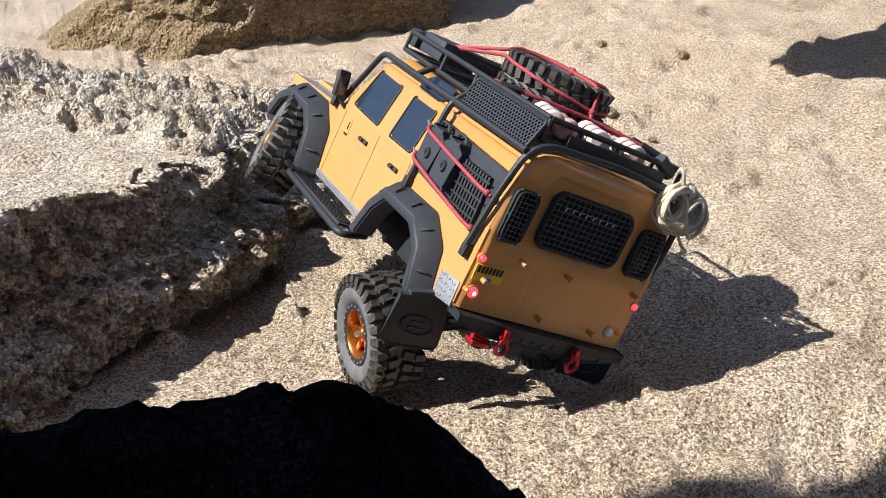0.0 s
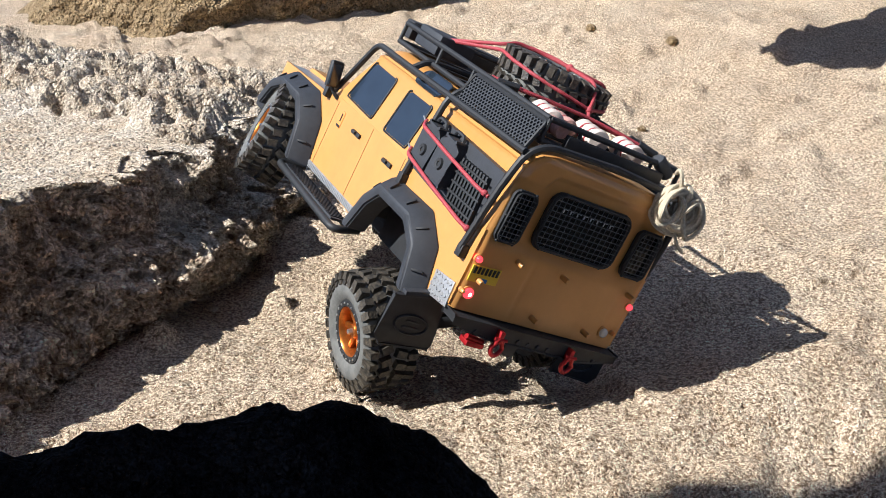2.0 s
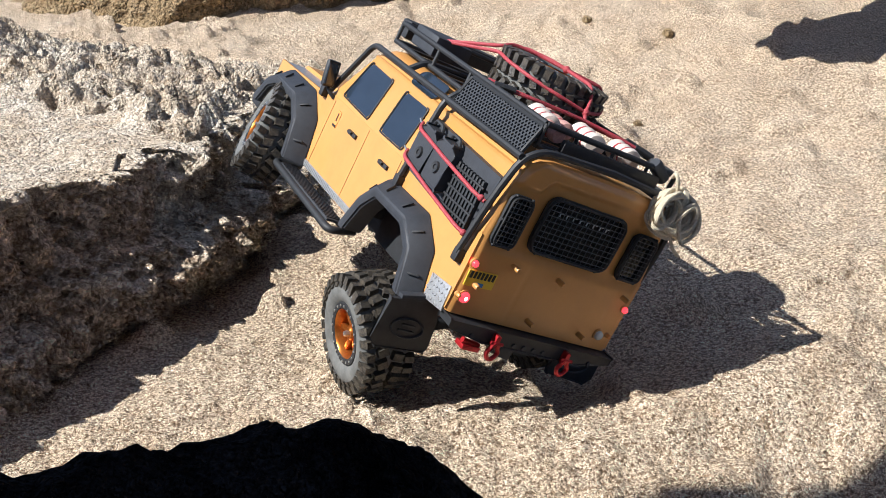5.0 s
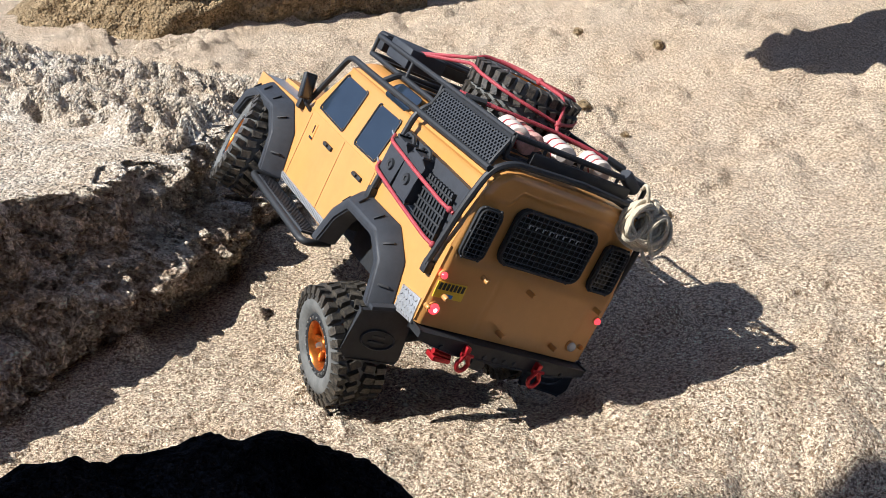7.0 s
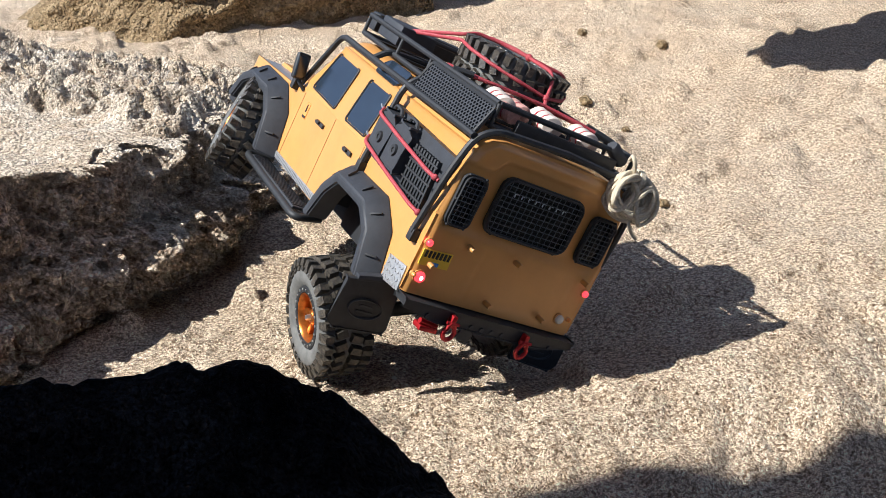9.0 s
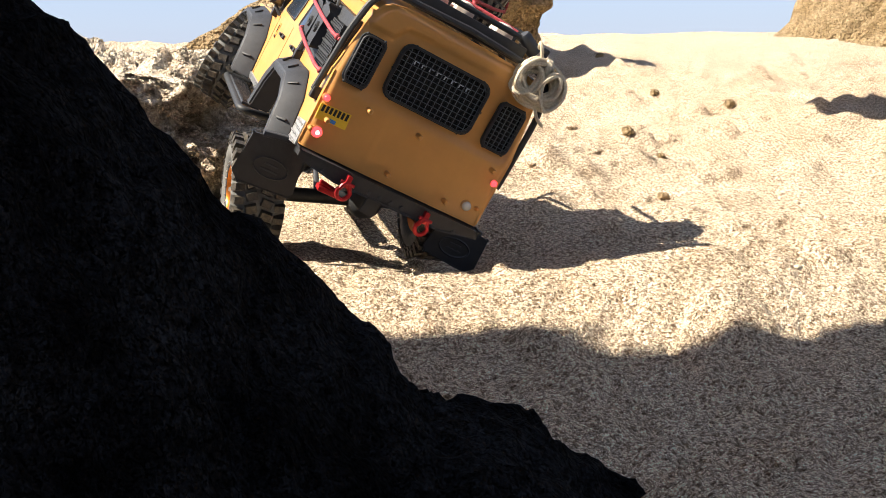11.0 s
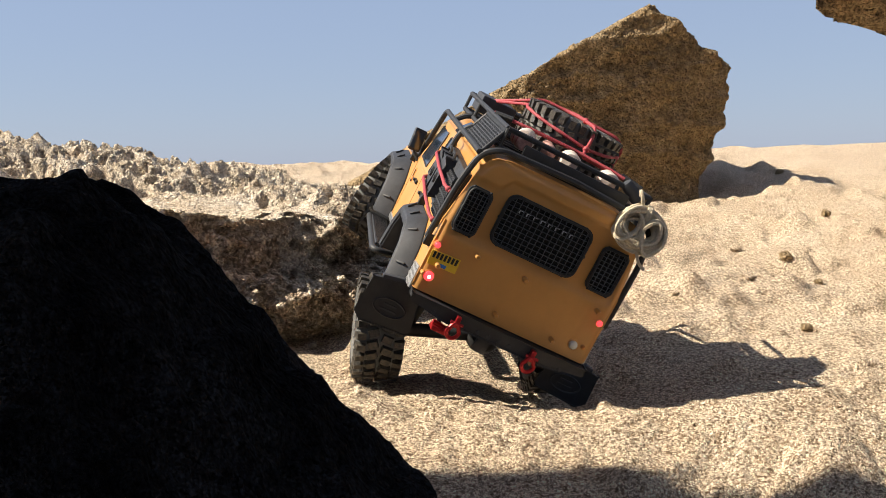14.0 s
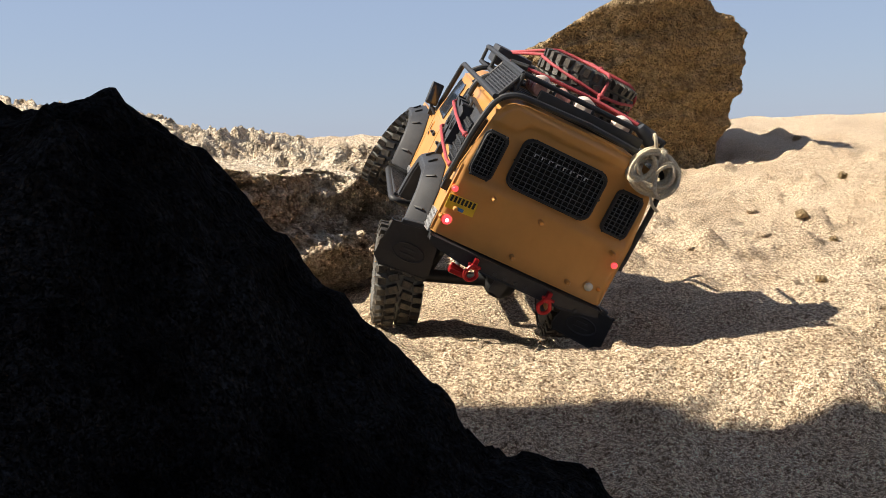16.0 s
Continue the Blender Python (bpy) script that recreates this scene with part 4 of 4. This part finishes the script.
for s in (1, -1):
    bars("cage_tube", [
        [(0.262, s * 0.098, 0.168), (0.206, s * 0.0995, 0.246), (0.12, s * 0.1, 0.246), (-0.05, s * 0.1, 0.247), (-0.113, s * 0.1, 0.247)],
        [(0.04, s * 0.104, 0.158), (0.03, s * 0.102, 0.246), (0.03, s * 0.085, 0.262), (0.03, 0, 0.265)],
        [(-0.1, s * 0.106, 0.146), (-0.108, s * 0.1035, 0.21), (-0.112, s * 0.098, 0.246), (-0.114, s * 0.082, 0.2585), (-0.114, 0, 0.262)],
        [(0.12, s * 0.1, 0.246), (0.118, s * 0.086, 0.26), (0.118, 0, 0.263)],
    ], 0.0033, truck, BLACK, "black cage tube")
    for x, z in ((0.04, 0.154), (-0.1, 0.144), (0.262, 0.168)):
        bm = boxed((x, s * 0.103, z), (0.009, 0.009, 0.012), 0.0015)
        part("cage_foot", bm, BLACK, truck)
    # mirror on its arm
    bm = boxed((0.25, s * 0.111, 0.191), (0.006, 0.017, 0.03), 0.0025, pose(0, 0, 0, 0, 12, s * 12))
    mirror = part("side_mirror", bm, BLACK, truck, "black side mirror")
    bm = boxed((0.2465, s * 0.1115, 0.191), (0.0015, 0.013, 0.024), 0.0006, pose(0, 0, 0, 0, 12, s * 12))
    part("mirror_glass", bm, GLASS, mirror)
    bm = tube(bmesh.new(), bent([(0.24, s * 0.1, 0.168), (0.244, s * 0.108, 0.174), (0.25, s * 0.11, 0.18)], 0.006), 0.0022, 8)
    part("mirror_arm", bm, BLACK, mirror)

# the box with moulded fuel cans carried on the truck's left flank
bm = slab(bmesh.new(), [(0.036, 0.226), (-0.103, 0.2215), (-0.094, 0.158), (0.045, 0.17)], "y", W - 0.006, 0.0075)
cargo = part("side_carrier", bm, GREYPLASTIC, truck, "dark grey side carrier")
for k, x in enumerate((0.014, -0.022)):
    bm = slab(bmesh.new(), [(x + 0.016, 0.178), (x + 0.0145, 0.2125), (x + 0.007, 0.2205), (x - 0.012, 0.219), (x - 0.017, 0.211), (x - 0.0155, 0.1755)], "y", W + 0.0005, 0.012)
    bmesh.ops.bevel(bm, geom=[e for e in bm.edges if len(e.link_faces) == 2 and e.calc_face_angle(0) > 0.3], offset=0.002, segments=2, affect="EDGES")
    can = part("fuel_can", bm, GREYPLASTIC, cargo, "dark grey moulded fuel can")
    bm = lathe(bmesh.new(), [(0.0, 0.0128), (0.0022, 0.0128), (0.0026, 0.0138), (0.0052, 0.0142), (0.006, 0.012)], 18)
    bmesh.ops.transform(bm, matrix=Matrix.Translation((x, W + 0.0005, 0.193)), verts=bm.verts)
    part("cap", bm, BLACK, can)
    bm = tube(bmesh.new(), bent([(x + 0.009, W + 0.006, 0.217), (x + 0.006, W + 0.006, 0.2265), (x - 0.009, W + 0.006, 0.2255), (x - 0.012, W + 0.006, 0.2155)], 0.004), 0.0018, 6)
    part("handle", bm, BLACK, can)
for k in range(9):
    x = -0.045 - k * 0.0056
    bm = boxed((x, W + 0.003, 0.187), (0.0032, 0.006, 0.047), 0.0006, Matrix.Rotation(radians(4), 4, "Y"))
    part("rib", bm, BLACK, cargo)
for k in range(5):
    bm = boxed((-0.0685, W + 0.0066, 0.17 + k * 0.0088), (0.052, 0.0016, 0.002), 0.0004)
    part("rib", bm, BLACK, cargo)
# two red bungee cords across it


def cord(points, parent, r=0.0019, label="red bungee cord", name="bungee_cord"):
    return part(name, tube(bmesh.new(), bent(points, 0.006), r, 8), REDCORD, parent, label)


for a, b in (((0.037, 0.2145), (-0.099, 0.1985)), ((0.041, 0.1835), (-0.099, 0.164))):
    c = cord([(a[0] + 0.004, W + 0.006, a[1] + 0.001), (a[0] - 0.012, W + 0.0165, a[1] - 0.002), ((a[0] + b[0]) / 2, W + 0.0155, (a[1] + b[1]) / 2 - 0.0005), (b[0] + 0.01, W + 0.012, b[1] + 0.001), (b[0] - 0.004, W + 0.006, b[1] - 0.001)], truck)
    bm = tube(bmesh.new(), [(a[0] + 0.009, W + 0.0075, a[1] + 0.003), (a[0] - 0.003, W + 0.009, a[1] - 0.001)], 0.0012, 6)
    part("hook", bm, STEEL, c, "bright cord hook")
    bm = ball(bmesh.new(), (b[0], W + 0.0085, b[1]), 0.0032)
    part("knot", bm, REDCORD, c)

# perforated plate in the cage's shoulder
bm = bmesh.new()
PA, PB, PC, PD = Vector((0.027, 0.0985, 0.2445)), Vector((-0.105, 0.0985, 0.2455)), Vector((-0.099, 0.0835, 0.2755)), Vector((0.033, 0.0835, 0.2755))
nrm = (PB - PA).cross(PD - PA).normalized()
nu, nv = 27, 10
for i in range(nu):
    for j in range(nv):
        u, v = (i + (0.5 if j % 2 else 0) + 0.25) / nu, (j + 0.5) / nv
        if u > 0.985:
            continue
        c = PA.lerp(PB, u).lerp(PD.lerp(PC, u), v)
        e1, e2 = (PB - PA).normalized() * (0.13 / nu * 0.58), (PD - PA).normalized() * (0.039 / nv * 0.68)
        rim = [c + e1 * math.cos(q) + e2 * math.sin(q) for q in (math.pi / 6 + math.pi / 3 * k for k in range(6))]
        hole = [c + (p - c) * 0.62 for p in rim]
        o, ii = [bm.verts.new(p) for p in rim], [bm.verts.new(p) for p in hole]
        dd = [bm.verts.new(p - nrm * 0.0016) for p in hole]
        for k in range(6):
            bm.faces.new((o[k], o[(k + 1) % 6], ii[(k + 1) % 6], ii[k]))
            bm.faces.new((ii[k], ii[(k + 1) % 6], dd[(k + 1) % 6], dd[k]))
perf = part("perforated_plate", bm, GREYPLASTIC, truck, "dark perforated plate in the cage", sharp=True)
bm = bmesh.new()
back = [bm.verts.new(p - nrm * 0.0017) for p in (PA, PB, PC, PD)]
bm.faces.new(back)
bk2 = [bm.verts.new(p - nrm * 0.0027) for p in (PA, PB, PC, PD)]
bm.faces.new(bk2[::-1])
for k in range(4):
    bm.faces.new((back[k], back[(k + 1) % 4], bk2[(k + 1) % 4], bk2[k]))
part("backing", bm, BLACK, perf)
bars("plate_edge", [[tuple(PA), tuple(PB), tuple(PC), tuple(PD), tuple(PA)]], 0.0018, perf, BLACK, "", 6, 0.004)

# roof rack
RX0, RX1, RY, RZ0, RZ1 = -0.1, 0.2, 0.082, 0.2585, 0.279
bm = bmesh.new()
rack_tubes = [
    [(RX0, RY, RZ1), (RX1, RY, RZ1)], [(RX0, -RY, RZ1), (RX1, -RY, RZ1)], [(RX0, RY, RZ1), (RX0, -RY, RZ1)], [(RX1, RY, RZ1), (RX1, -RY, RZ1)],
    [(RX0, RY, RZ0), (RX1, RY, RZ0)], [(RX0, -RY, RZ0), (RX1, -RY, RZ0)], [(RX0, RY, RZ0), (RX0, -RY, RZ0)], [(RX1, RY, RZ0), (RX1, -RY, RZ0)]]
rack = new("roof_rack")
rack.parent = truck
tagged(rack, "black tubular roof rack")
bm.free()
bars("rail", rack_tubes, 0.0028, rack)
for x in (RX0, -0.03, 0.04, 0.11, RX1):
    for s in (1, -1):
        bars("post", [[(x, s * RY, RZ0), (x, s * RY, RZ1)]], 0.0022, rack)
for y in (-0.045, 0.0, 0.045):
    bars("post", [[(RX0, y, RZ0), (RX0, y, RZ1)]], 0.0018, rack)
for k in range(9):
    x = RX0 + 0.02 + k * 0.0325
    bm = boxed((x, 0, RZ0 - 0.0005), (0.008, 2 * RY, 0.003), 0.0006)
    part("slat", bm, BLACK, rack)
bm = boxed((RX0 - 0.004, 0.0, 0.2665), (0.006, 0.12, 0.012), 0.002)
part("light_bar", bm, BLACK, rack, "black box on the rack's rear rail")
bm = boxed((0.226, 0, 0.272), (0.02, 0.13, 0.02), 0.003)
part("front_light_bar", bm, BLACK, rack, "black light bar over the windscreen")
bm = boxed((0.15, 0.058, 0.277), (0.05, 0.045, 0.022), 0.003)
part("tool_box", bm, GREYPLASTIC, rack, "dark grey box on the rack")
bm = lathe(bmesh.new(), [(0, -0.012), (0.006, -0.011), (0.0068, -0.008), (0.0068, 0.009), (0.0055, 0.012), (0, 0.012)], 14)
bmesh.ops.transform(bm, matrix=Matrix.Translation((RX0 + 0.002, -0.062, 0.277)) @ pose(0, 0, 0, 30, 0, 0), verts=bm.verts)
part("rear_work_lamp", bm, GREYPLASTIC, rack, "small grey work lamp")

# the spare lies on the rack
SX, SY, SZ = 0.052, -0.016, 0.2865
SPARE = BODY @ pose(SX, SY, SZ, 90, 0, 0)
spare = empty("spare_wheel", SPARE, "spare off-road wheel lashed flat on the roof rack", "spare wheel")
wheel = build_wheel("spare", spare, Matrix())
for child in list(wheel.children):
    child.parent = spare
bpy.data.objects.remove(wheel)

# red straps over the spare
strap = empty("bungee_net", BODY, "red bungee cords crossing over the spare wheel", "bungee cord")
TOP = SZ + 0.0285


def on_tyre(deg, z, r=0.0605):
    return (SX + r * math.cos(radians(deg)), SY + r * math.sin(radians(deg)), z)


HOOK, KNOT, CROWN = (0.14, 0.07, 0.283), on_tyre(186, SZ + 0.004, 0.064), (SX - 0.004, SY - 0.008, TOP + 0.001)
cord([HOOK, on_tyre(62, SZ + 0.016), on_tyre(95, SZ + 0.014), on_tyre(125, SZ + 0.011), on_tyre(155, SZ + 0.008), KNOT, on_tyre(215, SZ + 0.006), on_tyre(245, SZ + 0.01), on_tyre(275, SZ + 0.004), (0.06, -0.081, 0.281)], strap, name="cord", label="")
cord([HOOK, on_tyre(58, SZ + 0.022), on_tyre(50, TOP, 0.05), (SX + 0.02, SY + 0.012, TOP + 0.001), CROWN, on_tyre(190, TOP, 0.05), on_tyre(188, SZ + 0.018), KNOT], strap, name="cord", label="")
cord([on_tyre(20, SZ + 0.018), on_tyre(15, TOP, 0.05), (SX + 0.015, SY - 0.002, TOP + 0.002), CROWN, on_tyre(250, TOP, 0.05), on_tyre(258, SZ + 0.018), on_tyre(268, SZ)], strap, name="cord", label="")
cord([KNOT, (-0.02, SY - 0.004, 0.2815), (-0.022, SY - 0.03, 0.281), (-0.042, -0.081, 0.281)], strap, name="cord", label="")
cord([(0.012, 0.081, 0.281), (-0.012, 0.05, 0.283), (-0.018, 0.0, 0.284), (-0.03, -0.05, 0.283), (-0.045, -0.081, 0.281)], strap, name="cord", label="")
cord([(-0.005, 0.081, 0.281), (-0.02, 0.045, 0.284), (-0.028, -0.01, 0.285), (-0.045, -0.05, 0.284), (-0.06, -0.081, 0.281)], strap, name="cord", label="")
for p in (KNOT, CROWN):
    part("knot", ball(bmesh.new(), p, 0.004), REDCORD, strap)
for p, q in (((-0.004, 0.083, 0.281), (-0.012, 0.064, 0.2835)), ((-0.06, -0.083, 0.281), (-0.052, -0.064, 0.2835)), ((-0.043, -0.083, 0.281), (-0.036, -0.064, 0.2835))):
    part("clip", tube(bmesh.new(), [p, q], 0.0034, 8), BLACK, strap, "black plastic clip")


def bundle(p, turn, length, r, material, label):
    """A rolled cloth bundle, bulging between its ties."""
    ob = empty("cloth_roll", BODY @ Matrix.Translation(p) @ pose(0, 0, 0, 0, 0, turn), label, "cloth roll", "rolls on the rack")
    prof = []
    for k in range(21):
        u = k / 20
        rr = r * (0.8 + 0.2 * abs(math.sin(u * math.pi * 3))) * (1 if 0 < k < 20 else 0.0)
        prof.append((rr, (u - 0.5) * length))
    bm = lathe(bmesh.new(), prof, 16)
    for v in bm.verts:
        v.co *= 1 + 0.06 * noise.noise(v.co * 160)
    part("roll", bm, material, ob)
    for u in (-0.167, 0.167):
        bm = lathe(bmesh.new(), [(r * 0.78, u * length - 0.0012), (r * 0.9, u * length - 0.0008), (r * 0.9, u * length + 0.0008), (r * 0.78, u * length + 0.0012)], 16)
        part("tie", bm, REDCORD, ob, "red tie")
    return ob


bundle((-0.052, 0.052, 0.2735), 75, 0.05, 0.0113, WHITE, "cream and pink rolled cloth on the rack")
bundle((-0.058, 0.0, 0.2735), 80, 0.045, 0.0113, WHITE, "cream rolled cloth on the rack")
bundle((-0.062, -0.045, 0.2735), 82, 0.038, 0.0108, WHITE, "white rolled cloth on the rack")
bundle((-0.075, 0.06, 0.2720), 95, 0.04, 0.008, PINK, "faded pink rolled cloth on the rack")
bundle((-0.03, 0.02, 0.2720), 80, 0.06, 0.009, PINK, "faded pink rolled cloth under the cords")

# rope coil hanging from the rack's rear corner
coil = empty("rope_coil", BODY @ pose(-0.124, -0.079, 0.25, 0, 12, -8) @ Matrix.Scale(1.08, 4), "cream rope coil hanging from the rack's rear corner", "rope")
random.seed(5)
for k in range(30):
    lobe = (1, 0, -1, 0)[k % 4]
    r0, r1 = (random.uniform(0.007, 0.012), random.uniform(0.012, 0.018)) if lobe else (random.uniform(0.014, 0.022), random.uniform(0.011, 0.019))
    off, tw = random.uniform(-0.009, 0.008), random.uniform(-0.35, 0.35) + 0.25 * lobe
    lean_y, lean_z = random.uniform(-0.4, 0.4), random.uniform(-0.3, 0.3)
    cy, cz = 0.0105 * lobe + random.uniform(-0.002, 0.002), random.uniform(-0.005, 0.002)
    w1, w2 = random.uniform(0, 6), random.uniform(0, 6)
    pts = []
    for a in np.linspace(0, 2 * math.pi, 30, endpoint=False):
        y, z = r0 * math.cos(a), r1 * math.sin(a)
        y, z = y * math.cos(tw) - z * math.sin(tw), y * math.sin(tw) + z * math.cos(tw)
        pts.append((off + lean_y * y + lean_z * z + 0.0014 * math.sin(3 * a + w1), cy + y + 0.0013 * math.sin(2 * a + w2), cz + z))
    part("loop", tube(bmesh.new(), pts, 0.0019, 7, True), ROPE, coil)
wrap = [(0.009 * math.sin(q), 0.004 * (q / 25) - 0.002 + 0.016 - 0.016, 0.014 + 0.008 * math.cos(q)) for q in np.linspace(0, 25, 60)]
part("binding", tube(bmesh.new(), wrap, 0.0018, 6), ROPE, coil)
part("tail", tube(bmesh.new(), bent([(-0.002, 0.006, 0.016), (-0.006, 0.012, 0.026), (-0.004, 0.016, 0.032), (0.004, 0.012, 0.028)], 0.005), 0.0018, 7), ROPE, coil)
part("tail", tube(bmesh.new(), bent([(0.0, -0.006, -0.02), (-0.003, -0.012, -0.03), (-0.002, -0.02, -0.033)], 0.005), 0.0016, 7), ROPE, coil)

# ---- stones on the sand ----


def stone(x, y, r, material, label, seed):
    rng = random.Random(seed)
    bm = bmesh.new()
    bmesh.ops.create_icosphere(bm, subdivisions=3, radius=r)
    sx, sy, sz = rng.uniform(0.8, 1.3), rng.uniform(0.8, 1.3), rng.uniform(0.55, 0.85)
    for v in bm.verts:
        v.co *= 1 + 0.35 * noise.noise(v.co / r * 1.1 + Vector((seed * 3.1, 0, 0))) + 0.14 * noise.noise(v.co / r * 3 + Vector((0, seed * 1.7, 0)))
        v.co = Vector((v.co.x * sx, v.co.y * sy, v.co.z * sz))
    me = bpy.data.meshes.new("stone")
    bm.to_mesh(me)
    bm.free()
    for poly in me.polygons:
        poly.use_smooth = True
    me.materials.append(material)
    ob = new("stone", me)
    ob.location = (x, y, float(ground_height(np.array([x]), np.array([y]))[0]) + r * sz * 0.35)
    tagged(ob, label, "stone", "stones on the sand")


STONE, CLOD = "small brown stone half sunk in the sand", "crusted lump of coarse sand"
stone(0.786, 0.9, 0.0125, BOULDER, STONE, 1)
stone(0.682, 0.8, 0.0115, SAND, CLOD, 2)
stone(0.643, 0.38, 0.0095, BOULDER, "reddish-brown clod half sunk beside the truck's shadow", 3)
stone(0.655, 0.372, 0.006, SAND, CLOD, 4)
stone(0.806, 0.78, 0.0085, BOULDER, STONE, 7)
stone(0.484, 0.54, 0.008, SAND, CLOD, 8)
stone(0.803, 1.31, 0.012, SAND, CLOD, 10)
stone(1.184, 1.27, 0.0125, BOULDER, STONE, 11)
stone(1.076, 1.47, 0.013, BOULDER, STONE, 14)
stone(1.297, 2.491, 0.014, BOULDER, STONE, 6)
stone(0.076, -0.049, 0.0028, ROPE, "tiny white shell pebble on the sand", 5)
stone(0.555, -0.168, 0.0042, ROPE, "tiny white shell pebble on the sand", 9)
stone(-0.083, 0.295, 0.0056, LEDGE, "small pale limestone pebble under the ledge", 12)
